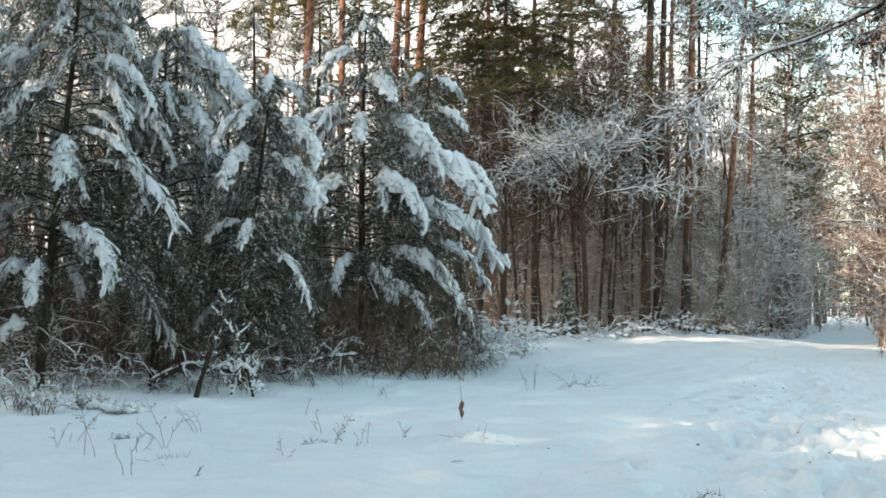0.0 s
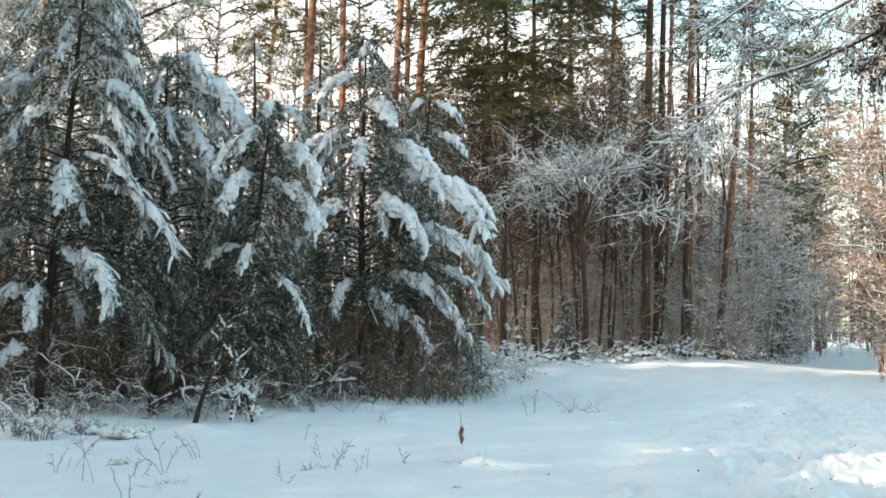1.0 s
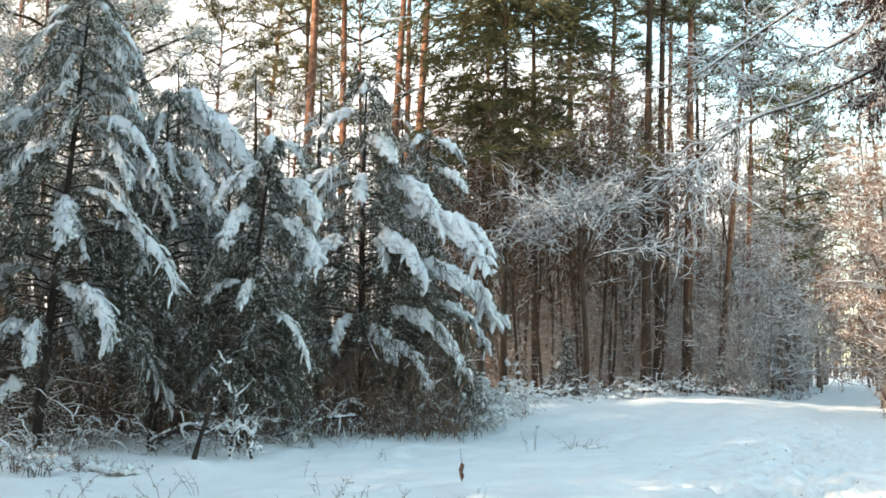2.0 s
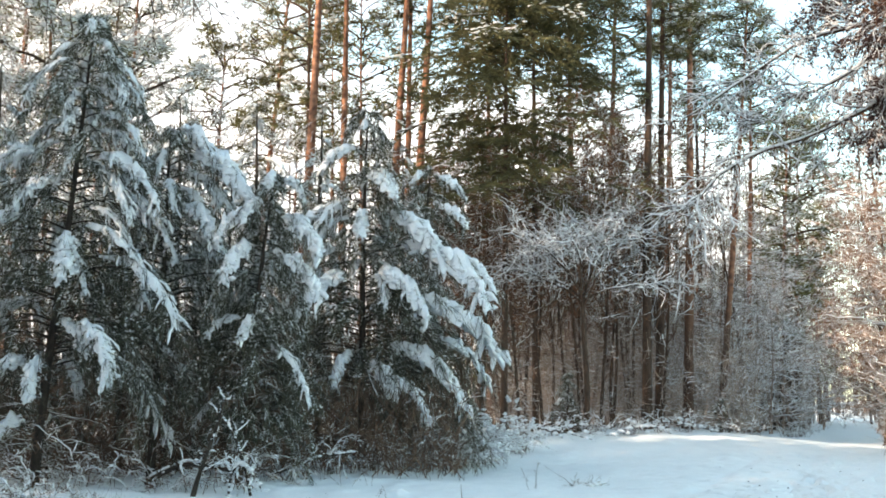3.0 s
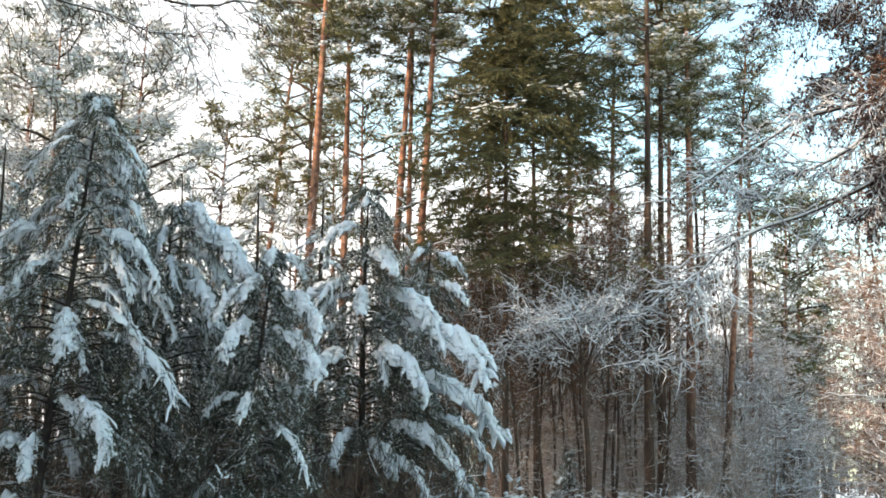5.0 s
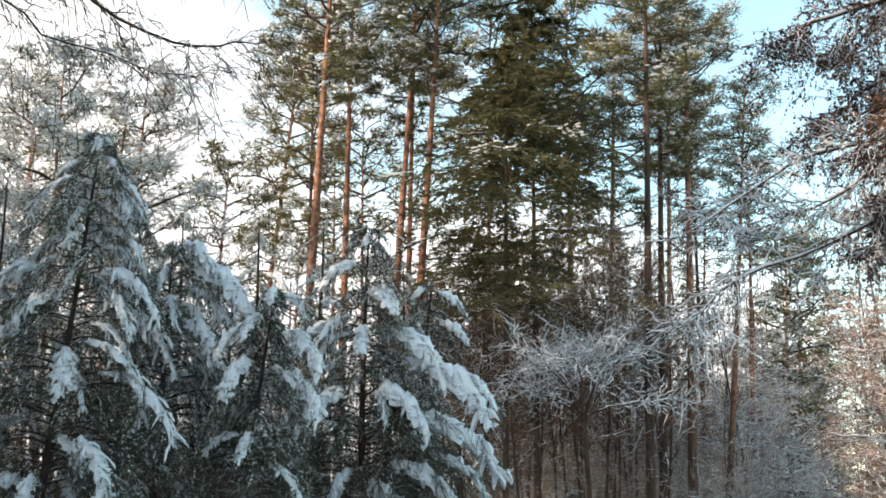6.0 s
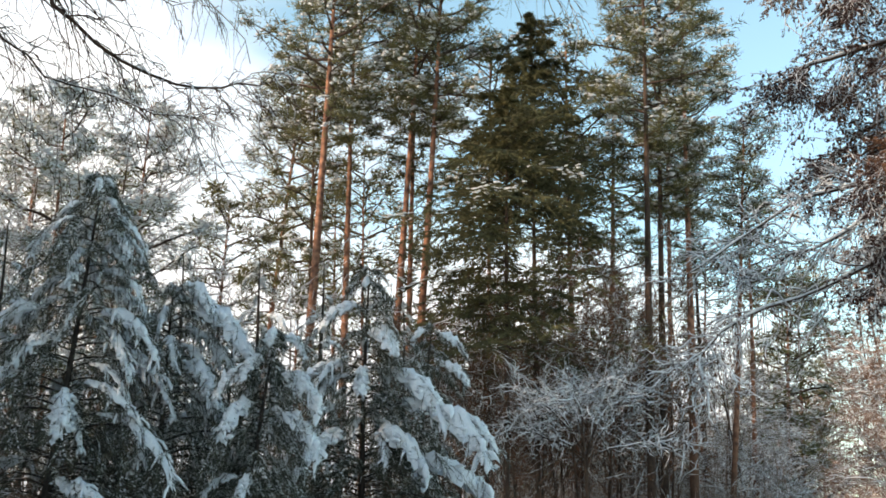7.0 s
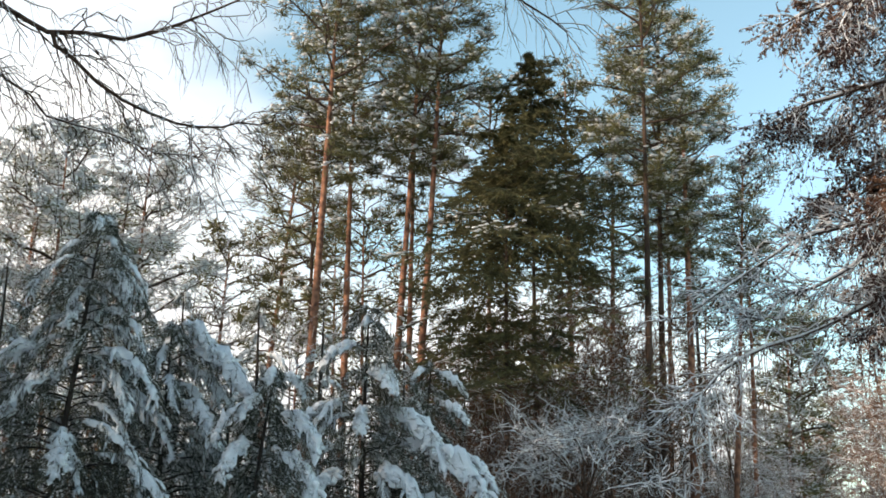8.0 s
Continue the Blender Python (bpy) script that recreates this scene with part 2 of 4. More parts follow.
def lie_snow(b, P, r, rng, mat=0, sides=5, keep=1.0, lift=0.6, squash=0.75, round_end=False):
    """Rolls of snow lying along branches, swollen unevenly, with thin ends."""
    pick = rng.random(len(P)) < keep
    r = np.broadcast_to(r, len(P))[pick]
    P = P[pick]
    M = len(P)
    if not M:
        return
    N = P.shape[1]
    end = np.sin(np.linspace(0.12, np.pi - 0.12, N)) ** 0.5
    rad = r[:, None] * end * rng.uniform(0.55, 1.35, (M, N))
    rad[:, 0] *= 0.3
    rad[:, -1] *= 0.15
    if round_end:
        P = P.copy()
        P[:, -1] = P[:, -2] + (P[:, -1] - P[:, -2]) * 0.35
    Q = P.copy()
    Q[..., 2] += rad * lift
    b.tubes(Q, rad, sides, mat, squash)


def ground_z(x, y):
    x, y = np.asarray(x, float), np.asarray(y, float)
    s = np.clip((y - 25) / 12, 0, 1)
    z = 0.45 * s * s * (3 - 2 * s) * np.clip((14 - x) / 6, 0, 1)
    bank = np.clip((y - 16.5 - 0.06 * (x + 6) ** 1 * 4) / 3, 0, 1) * np.clip((0.5 - x) / 2, 0, 1)
    z += 0.06 * bank
    z += 0.035 * np.sin(0.55 * x + 0.4) * np.sin(0.43 * y + 1.1) + 0.018 * np.sin(1.7 * x + 2) * np.sin(1.35 * y) + 0.01 * np.sin(3.9 * x + y) * np.sin(3.1 * y - x)
    return z


def gz(x, y):
    return float(ground_z(x, y))


# ---- ground: one sheet of snow to the horizon ----
def build_ground():
    rng = np.random.default_rng(5)

    def lines(mid, far, grow):
        mid = list(np.concatenate(mid))
        sa, sb, a, b = mid[1] - mid[0], mid[-1] - mid[-2], mid[0], mid[-1]
        out_a, out_b = [], []
        while b < far:
            sa, sb = sa * grow, sb * grow
            a, b = a - sa, b + sb
            out_a.append(a)
            out_b.append(b)
        return np.array(out_a[::-1] + mid + out_b)

    # closest mesh where the way is trodden
    X, Y = np.meshgrid(lines((np.arange(-4.5, 1.5, 0.09), np.arange(1.5, 9.0, 0.055)), 900, 1.2), lines((np.arange(7.5, 20, 0.055), np.arange(20, 28, 0.09)), 900, 1.15), indexing="xy")
    Z = ground_z(X, Y)
    # soft hummocks in the verge
    for _ in range(90):
        cx, cy = rng.uniform(-8, 4), rng.uniform(8, 19)
        r, h = rng.uniform(0.12, 0.5), rng.uniform(-0.02, 0.07)
        Z += h * np.exp(-((X - cx) ** 2 + (Y - cy) ** 2) / r ** 2)
    Z += 0.10 * np.exp(-(((X - 0.38) / 0.25) ** 2 + ((Y - 12.2) / 0.3) ** 2))
    for wave, high in ((0.45, 0.010), (0.9, 0.016)):
        for _ in range(9):
            a, p = rng.uniform(0, 6.3), rng.uniform(0, 6.3)
            k = 2 * np.pi / (wave * rng.uniform(0.7, 1.5))
            Z += high * 0.35 * np.sin(k * (X * np.cos(a) + Y * np.sin(a)) + p) * (np.abs(X) < 14) * (Y < 40) * (Y > 2)
    # two wheel ruts and a trodden line along the way
    road = 0.369 * Y - 0.7
    for off in (-2.1, -0.6):
        Z -= 0.035 * np.exp(-((X - road - off) / 0.16) ** 2) * (Y > 3)
    for _ in range(900):
        cy = rng.uniform(7.5, 40) if rng.random() < 0.8 else rng.uniform(7.5, 16)
        cx = 0.369 * cy - 1.0 + rng.normal(0, 0.75) + (1.6 if rng.random() < 0.4 else 0)
        if abs(cx) > 13:
            continue
        a = rng.normal(0.3, 0.35)
        near = (np.abs(X[0] - cx) < 0.6).nonzero()[0], (np.abs(Y[:, 0] - cy) < 0.6).nonzero()[0]
        if not len(near[0]) or not len(near[1]):
            continue
        sl = np.ix_(near[1], near[0])
        dx, dy = X[sl] - cx, Y[sl] - cy
        u, v = dx * np.cos(a) - dy * np.sin(a), dx * np.sin(a) + dy * np.cos(a)
        g = (u / rng.uniform(0.05, 0.09)) ** 2 + (v / rng.uniform(0.08, 0.15)) ** 2
        Z[sl] += -rng.uniform(0.07, 0.16) * np.exp(-g ** 2) + 0.010 * np.exp(-((np.sqrt(g) - 1.7) / 0.5) ** 2)
    # churned hollows where many feet have gone
    for _ in range(300):
        cy = 9 + 20 * rng.random() ** 1.1
        cx = 0.369 * cy - 0.75 + rng.normal(0, 0.65)
        a = rng.normal(0.35, 0.3)
        near = (np.abs(X[0] - cx) < 1.0).nonzero()[0], (np.abs(Y[:, 0] - cy) < 1.0).nonzero()[0]
        if not len(near[0]) or not len(near[1]):
            continue
        sl = np.ix_(near[1], near[0])
        dx, dy = X[sl] - cx, Y[sl] - cy
        u, v = dx * np.cos(a) - dy * np.sin(a), dx * np.sin(a) + dy * np.cos(a)
        g = (u / rng.uniform(0.07, 0.13)) ** 2 + (v / rng.uniform(0.14, 0.32)) ** 2
        Z[sl] += -rng.uniform(0.04, 0.10) * np.exp(-g ** 2) + rng.uniform(0.0, 0.010) * np.exp(-((np.sqrt(g) - 1.8) / 0.6) ** 2)
    # clods and small dents fallen from the boughs
    for _ in range(1500):
        cx, cy = rng.uniform(-6, 8), 8 + 13 * rng.random() ** 1.3
        near = (np.abs(X[0] - cx) < 0.4).nonzero()[0], (np.abs(Y[:, 0] - cy) < 0.4).nonzero()[0]
        if not len(near[0]) or not len(near[1]):
            continue
        sl = np.ix_(near[1], near[0])
        r = rng.uniform(0.05, 0.14)
        Z[sl] += rng.uniform(-0.03, 0.028) * np.exp(-((X[sl] - cx) ** 2 + (Y[sl] - cy) ** 2) / r ** 2)
    n, m = X.shape
    i = np.arange(n * m).reshape(n, m)
    b = Build()
    b.add(np.stack([X, Y, Z], -1).reshape(-1, 3), np.stack([i[:-1, :-1], i[:-1, 1:], i[1:, 1:], i[1:, :-1]], -1).reshape(-1, 4))
    ob = new("ground", b.mesh("ground", [SNOW]))
    tagged(ob, "deep fresh snow with footprints and faint wheel ruts", "snow", kind="structure")


build_ground()


# ---- young white pines, bent under snow ----
def rel_up(h, height):
    """Whether a bough stands in the upper, frostier half."""
    return h > 0.55 * height


def snow_mat(b, P, width, thick, rng, sag=0.8):
    """A lumpy quilt of snow draped over a bough, its rim scalloped into drooping lobes."""
    nu, nv = 17, 9
    f = np.linspace(0, len(P) - 1.001, nu)
    i = f.astype(int)
    C = P[i] + (P[i + 1] - P[i]) * (f - i)[:, None]
    T = unit(np.gradient(C, axis=0))
    S = unit(np.cross(T, np.array([0, 0, 1.0])))
    u = np.linspace(0, 1, nu)
    W = width * np.sin(np.pi * (0.10 + 0.80 * u)) ** 0.7
    rim = rng.uniform(0.45, 1.10, (nu, 2))
    w = np.linspace(-1, 1, nv)
    edge = np.where(w[None] < 0, rim[:, :1], rim[:, 1:]) * np.abs(w) ** 1.5 + (1 - np.abs(w) ** 1.5)
    X = w[None] * W[:, None] * edge
    lump = rng.normal(size=(nu + 2, nv + 2))
    lump = (lump[1:-1, 1:-1] * 2 + lump[:-2, 1:-1] + lump[2:, 1:-1] + lump[1:-1, :-2] + lump[1:-1, 2:]) / 2.8
    ridge = np.cos(np.linspace(0, rng.uniform(16, 26), nu) + rng.uniform(0, 6))
    dome = np.sqrt(np.clip(1 - np.abs(w[None]) ** 3, 0, 1)) * np.sin(np.pi * (0.04 + 0.92 * u))[:, None] ** 0.5
    high = thick * dome * (0.9 + 0.58 * lump + 0.45 * ridge[:, None] * np.abs(w[None]))
    mid = C[:, None] + S[:, None] * X[..., None] + T[:, None] * (rng.normal(0, 0.25, (nu, nv)) * np.abs(w) * width * 0.5 + np.abs(X) * 0.35)[..., None]
    mid[..., 2] -= sag * np.abs(X) ** 1.5 / np.sqrt(width)
    top, low = mid.copy(), mid.copy()
    top[..., 2] += np.maximum(high, 0.004)
    low[..., 2] -= 0.012 + 0.25 * thick * dome
    k = np.arange(nu * nv).reshape(nu, nv)
    F = np.stack([k[:-1, :-1], k[1:, :-1], k[1:, 1:], k[:-1, 1:]], -1).reshape(-1, 4)
    ring = np.concatenate([k[0, :-1], k[:-1, -1], k[-1, :0:-1], k[:0:-1, 0]])
    nxt = np.roll(ring, -1)
    b.add(np.concatenate([top.reshape(-1, 3), low.reshape(-1, 3)]), np.concatenate([F, F[:, ::-1] + nu * nv, np.stack([ring, nxt, nxt + nu * nv, ring + nu * nv], 1)]))


def young_pine(x, y, height, reach, seed, label, lean=(0.0, 0.0), first=0.9, boughs=130, big=(), snow=0.15, fullness=1.0, trunk=0.011, slim=0.8, rime=6):
    """big: snow-laden boughs of their own: height, compass way in degrees (0 towards the right, -90 towards the camera), length, droop, snow's thickness."""
    rng = np.random.default_rng(seed)
    root = thing("young_pine", (x, y, gz(x, y)), label, "pine tree", "young pines at the clearing's edge")
    n = 14
    t = np.linspace(0, 1, n)
    stem = np.stack([lean[0] * t ** 1.3 + 0.03 * np.sin(5 * t + seed), lean[1] * t + 0.03 * np.cos(4 * t + seed), t * height - 0.1], 1)
    b = Build()
    b.tubes(stem, (1 - t) ** 0.8 * height * trunk + 0.010, 8)
    part("trunk", b, BARK_YOUNG, root, "thin dark trunk")
    # dead sticks low on the stem
    Q, R = spawn(stem[None, :7], np.full((1, 7), 0.02), 80, 0.08, 1.0, 1.45, 0.42, 5, rng, droop=-0.12, wob=0.06, thin=0.35)
    b = Build()
    b.tubes(Q, R, 4)
    B, T = along(Q, 16, rng, 0.2, 1)
    b.blades(B, T + rng.normal(size=B.shape) * 0.7 + np.array([0, 0, -0.3]), rng.uniform(0.15, 0.5, len(B)), 0.009, rng, 0)
    lie_snow(b, Q, 0.010, rng, 1, 4, keep=0.4)
    B, T = along(Q, 3, rng, 0.2, 1)
    b.blades(B, T + rng.normal(size=B.shape) * 0.6 + np.array([0, 0, -0.3]), rng.uniform(0.1, 0.35, len(B)), 0.013, rng, 1)
    stuff(part("dead_wood", b, [TWIG, SNOW_LOAD], root, "bare dead twigs dusted with snow"))
    todo = []
    for k in range(boughs):
        u = (k + rng.random()) / boughs
        h = first + (height - first) * u ** 1.2
        rel = (h - first) / (height - first)
        ln = 1.1 * reach * (0.10 + 0.90 * (1 - rel) ** slim) * (0.6 + 0.4 * min(1, rel * 4 + 0.3)) * rng.uniform(0.55, 1.15)
        way = k * 137.5 + rng.normal(0, 18)
        if rel > 0.8 and rng.random() < 0.45:
            continue
        front = abs((way + 90 + 180) % 360 - 180)
        if front < 50 and rel < 0.8:
            # boughs that leave the stem in sight are few and short
            if rng.random() < 0.45:
                continue
            ln *= 0.4 + 0.35 * rng.random()
        todo.append((h, way, ln, rng.uniform(0.7, 1.15), rng.uniform(0.5, 1.1) if rng.random() < snow * (0.45 if rel < 0.35 else 1.1) else 0.0))
    todo += list(big)
    for h, way, ln, dr, load in todo:
        a = radians(way)
        s = np.linspace(0, 1, 9)
        i = np.interp(h, stem[:, 2], np.arange(n))
        foot = stem[int(i)] + (stem[min(int(i) + 1, n - 1)] - stem[int(i)]) * (i - int(i))
        out = ln * (s - 0.18 * s ** 3)
        bend = rng.normal(0, 0.12) * s ** 2 * ln
        P = np.stack([foot[0] + out * np.cos(a) - bend * np.sin(a), foot[1] + out * np.sin(a) + bend * np.cos(a), foot[2] + ln * (0.45 * s - dr * s ** 2)], 1)[None]
        r0 = 0.006 + 0.010 * ln / 2
        R = (r0 * (1 - 0.8 * s))[None]
        kids = int(10 + 12 * min(ln, 2.8) / 1.6)
        Q, RQ = spawn(P, R, kids, 0.15, 1.0, 0.85, 0.25 if ln > 0.8 else 0.45, 5, rng, droop=-0.85, wob=0.04, flat=0.35, thin=0.5, even=0.3)
        b = Build()
        b.tubes(P, R, 4, 0)
        b.slips(Q, 0.009, rng, 0)
        # needles in long brushes that hang from the ends of the sprays
        per = int((29 if math.sin(a) < 0.5 else 12) * fullness)
        for path, k in ((Q, per), (P, per * 4)):
            B, T = along(path, k, rng, 0.10, 1.0)
            D = T * 0.7 + rng.normal(size=B.shape) * 0.48 + np.array([0, 0, -0.42])
            b.blades(B, D, rng.uniform(0.07, 0.18, len(B)), rng.uniform(0.0065, 0.0115, len(B)), rng, 1)
        B, T = along(Q, 2 * rime if rel_up(h, height) else 5, rng, 0.0, 1.0)
        b.blades(B + np.array([0, 0, 0.02]), T * 0.8 + rng.normal(size=B.shape) * 0.4 + np.array([0, 0, -0.4]), rng.uniform(0.05, 0.13, len(B)), rng.uniform(0.006, 0.011, len(B)), rng, 2)
        bo = part("bough", b, [BARK_YOUNG, NEEDLE_YOUNG, FROST_NEEDLE], root)
        # snow: short rolls on single sprays, a lumpy quilt on the laden boughs
        sn = Build()
        C, _ = along(Q[rng.random(len(Q)) < (0.42 if h > 0.4 * height else 0.26)], 5, rng, 0.0, 0.85)
        sn.lumps(C + np.array([0, 0, 0.012]), rng.uniform(0.010, 0.030, len(C)), rng, 0, 0.6)
        if load:
            size = 0.042 * load * min(1.2, 0.6 + ln * 0.3)
            broad = size * 1.9 + 0.025 * ln
            snow_mat(sn, P[0, 2:], broad, size * 1.4, rng, sag=1.1)
            K, _ = spawn(P[:, 3:], R[:, 3:], int(8 + 4 * ln), 0.0, 1.0, 1.0, 0.20, 5, rng, droop=-0.9, wob=0.05, flat=0.30, even=0.2)
            lie_snow(sn, K, 0.8 * size * rng.uniform(0.6, 1.3, len(K)), rng, 0, 6, lift=0.7, squash=0.85, round_end=True)
            # clods over the quilt and along its rim
            m = int(20 + 20 * ln)
            C, T = along(P[:, 2:], m, rng, 0.05, 0.93)
            off = rng.uniform(-1.0, 1.0, m) * broad
            C = C + unit(np.cross(T, np.array([0, 0, 1.0]))) * off[:, None]
            C[:, 2] += 0.9 * size - 1.1 * np.abs(off) ** 1.5 / np.sqrt(broad)
            sn.lumps(C, size * rng.uniform(0.35, 1.05, m), rng, 0, 0.75)
        stuff(part("snow_cap", sn, SNOW_LOAD, bo, "lumpy white snow"))
    return root


YP = "young white pine bowed under heavy snow"
young_pine(-6.66, 19.0, 8.1, 2.9, 11, YP + ", tallest of its row", lean=(0.62, 0.2), first=1.9, boughs=140, trunk=0.010, slim=0.62, snow=0.40, rime=6,
           big=((6.2, -95, 0.9, 0.9, 1.4), (5.0, -130, 1.3, 0.9, 1.4), (4.0, -68, 1.4, 0.95, 1.9), (1.95, -140, 1.6, 0.9, 1.5), (1.95, -95, 1.3, 0.9, 1.3), (2.4, -38, 2.7, 0.75, 1.0),
                (1.0, -130, 1.2, 0.8, 1.3), (5.4, -20, 1.9, 0.9, 1.2), (6.6, -20, 1.1, 0.9, 1.2)))
young_pine(-5.16, 20.5, 6.4, 2.8, 12, YP + " on a bare dark stem", lean=(0.2, 0.0), first=2.4, boughs=105, trunk=0.011, slim=0.6,
           big=((6.2, -40, 1.3, 0.9, 1.4), (5.9, -10, 1.6, 0.9, 1.6), (5.2, -75, 1.3, 0.9, 0.8), (4.7, -35, 1.9, 0.85, 1.2), (5.6, -25, 2.4, 0.85, 1.5), (5.6, -140, 1.2, 0.9, 1.0), (3.9, -20, 2.0, 0.85, 0.9)))
young_pine(-3.45, 19.5, 5.35, 1.8, 13, YP + ", slender", lean=(0.56, 0.0), first=1.1, slim=0.95, boughs=105,
           big=((5.2, -90, 0.6, 0.9, 1.4), (4.7, -120, 0.9, 0.9, 1.6), (4.5, -150, 1.2, 0.9, 1.6), (3.9, -130, 1.2, 0.95, 1.8), (2.7, -90, 0.9, 0.9, 1.4), (4.4, -30, 1.5, 0.9, 1.5), (3.7, -30, 1.6, 0.9, 1.4), (5.1, -25, 0.8, 0.9, 1.4)))
young_pine(-1.67, 23.5, 7.5, 3.2, 14, YP + ", broad and conical", lean=(0.08, 0.0), first=1.4, slim=1.0, boughs=145,
           big=((6.5, -140, 1.2, 0.9, 1.8), (6.0, -35, 1.1, 0.9, 1.7), (7.1, -90, 0.5, 0.8, 1.2), (5.1, -90, 1.1, 0.9, 2.0), (3.8, -135, 1.9, 0.95, 1.9), (5.0, -25, 2.4, 0.9, 1.9), (3.8, -50, 2.2, 0.85, 1.8),
                (4.3, -12, 3.4, 0.80, 1.8), (3.2, -12, 3.5, 0.78, 1.8), (2.0, -60, 1.6, 0.85, 1.6), (2.3, -30, 2.7, 0.85, 1.6), (5.2, -165, 2.0, 0.85, 1.5), (2.2, -120, 1.5, 0.85, 1.3), (5.9, -70, 1.2, 0.9, 1.4)))
young_pine(-0.70, 24.8, 6.6, 2.2, 15, YP + ", behind its neighbour", lean=(0.4, 0.0), first=1.0, boughs=110,
           big=((6.2, -30, 0.9, 0.9, 1.4), (6.3, -140, 0.6, 0.8, 1.2), (5.5, -20, 1.2, 0.8, 1.3), (2.6, -15, 1.9, 0.9, 1.2), (4.4, -5, 2.0, 0.8, 1.3)))
young_pine(-8.4, 21.0, 7.8, 2.4, 16, YP + " at the thicket's end", first=1.0, boughs=80, snow=0.4, fullness=0.8)
young_pine(-5.9, 25.0, 8.2, 1.9, 17, YP + " with an arching tip", first=1.5, boughs=95, fullness=0.6, snow=0.75, rime=9)
young_pine(-4.4, 26.5, 8.6, 1.8, 18, YP + " with an arching tip", first=1.5, boughs=95, fullness=0.6, snow=0.75, rime=9)
young_pine(-2.9, 26.5, 6.8, 2.0, 19, YP + " deep in the thicket", first=0.8, boughs=56, fullness=0.5)
young_pine(-6.6, 23.4, 7.9, 2.5, 20, YP + " deep in the thicket", first=0.8, boughs=85, fullness=0.5)
young_pine(-4.3, 22.8, 6.0, 2.0, 21, YP + " deep in the thicket", first=0.6, boughs=56, fullness=0.5)
# two mostly hidden pines, added to shade the small snowy tree
young_pine(-3.4, 31.0, 9.4, 1.9, 22, YP + " deep in the thicket", first=1.0, boughs=56, fullness=0.5, snow=0.5)
young_pine(-1.2, 33.0, 8.6, 1.9, 23, YP + " deep in the thicket", first=1.0, boughs=50, fullness=0.5, snow=0.5)


# ---- tall Scots pines ----
def tall_pine(x, y, height, lean, seed, girth=0.19, crown=0.55, spread=2.3, clumps=230, label="", full=44, snow=0.36, coarse=0.80, bark=None, split=True, frost=0.06):
    rng = np.random.default_rng(seed)
    root = thing("scots_pine", (x, y, gz(x, y)), label or "tall Scots pine with orange upper bark and a snow-dusted crown", "pine tree", "tall pines of the forest edge")
    n = 22
    t = np.linspace(0, 1, n)
    ph = rng.uniform(0, 6, 2)
    stem = np.stack([lean * height * t + 0.10 * np.sin(4 * t + ph[0]) * t, 0.15 * np.sin(3 * t + ph[1]) * t, t * height - 0.2], 1)
    b = Build()
    rad = girth * (1 - 0.82 * t) * (1 + 0.35 * np.exp(-t * 40)) * rng.uniform(0.95, 1.05, n)
    b.tubes(stem, rad, 10)
    S = stem[None]
    RR = rad[None]
    part("trunk", b, bark or BARK_PINE, root, "grey-brown bark, darkened to paint shade" if bark else "orange and grey-brown bark, darkened to paint shade")
    # dry stubs below the crown
    b = Build()
    Q, R = spawn(S, RR, 16, min(0.18, crown * 0.5), crown + 0.05, 1.35, 0.05, 4, rng, droop=-0.1, wob=0.06, thin=0.16)
    b.tubes(Q, R, 4)
    # living limbs
    k = 38
    s0 = crown + (1 - crown) * (np.arange(k) + rng.random(k)) / k
    f = s0 * (n - 1)
    i = np.clip(f.astype(int), 0, n - 2)
    w = (f - i)[:, None]
    base = stem[i] * (1 - w) + stem[i + 1] * w
    rel = (s0 - crown) / (1 - crown)
    ln = spread * np.sin(np.clip(0.25 + rel * 2.6, 0, np.pi)) ** 0.6 * rng.uniform(0.55, 1.25, k)
    a = np.arange(k) * 2.4 + rng.normal(0, 0.4, k)
    rise = rng.uniform(-0.1, 0.35, k) + rel * 0.5
    u = np.linspace(0, 1, 6)
    P = base[:, None] + ln[:, None, None] * np.stack([np.cos(a)[:, None] * u, np.sin(a)[:, None] * u, rise[:, None] * u + 0.0 * u], -1) + np.cumsum(rng.normal(size=(k, 6, 3)), 1) * 0.05
    P[:, 0] = base
    R = (0.012 + 0.016 * ln)[:, None] * np.linspace(1, 0.3, 6)
    stuff(part("dead_wood", b, BARK_DARK, root, "dry stubs"))
    Q, RQ = spawn(P, R, 6, 0.25, 1.0, 0.8, 0.5, 3, rng, droop=0.12, wob=0.08, thin=0.5)
    if not split:
        b = Build()
        b.tubes(P, R, 4)
        if coarse < 2:
            b.tubes(Q, np.maximum(RQ, 0.006), 3)
        stuff(part("branchwork", b, BARK_DARK, root))
    for j in range(k if split else 0):
        b = Build()
        b.tubes(P[j:j + 1], R[j:j + 1], 4)
        b.tubes(Q[6 * j:6 * j + 6], RQ[6 * j:6 * j + 6], 3)
        part("limb", b, BARK_DARK, root)
    # needle clumps on the limb ends, snow on part of them
    C1, _ = along(Q, 3, rng, 0.35, 1.0)
    C2, _ = along(P, 5, rng, 0.35, 1.0)
    C = np.concatenate([C1, C2])
    C = C[rng.permutation(len(C))[:int(clumps * (1.5 if split else 1.4))]]
    idx = np.repeat(np.arange(len(C)), full)
    size = rng.uniform(0.28, 0.62, len(C))
    D = rng.normal(size=(len(idx), 3)) * np.array([1, 1, 0.30]) + np.array([0, 0, 0.10])
    D = unit(D)
    B = C[idx] + D * (size[idx] * rng.uniform(0.05, 0.8, len(idx)))[:, None]
    b = Build()
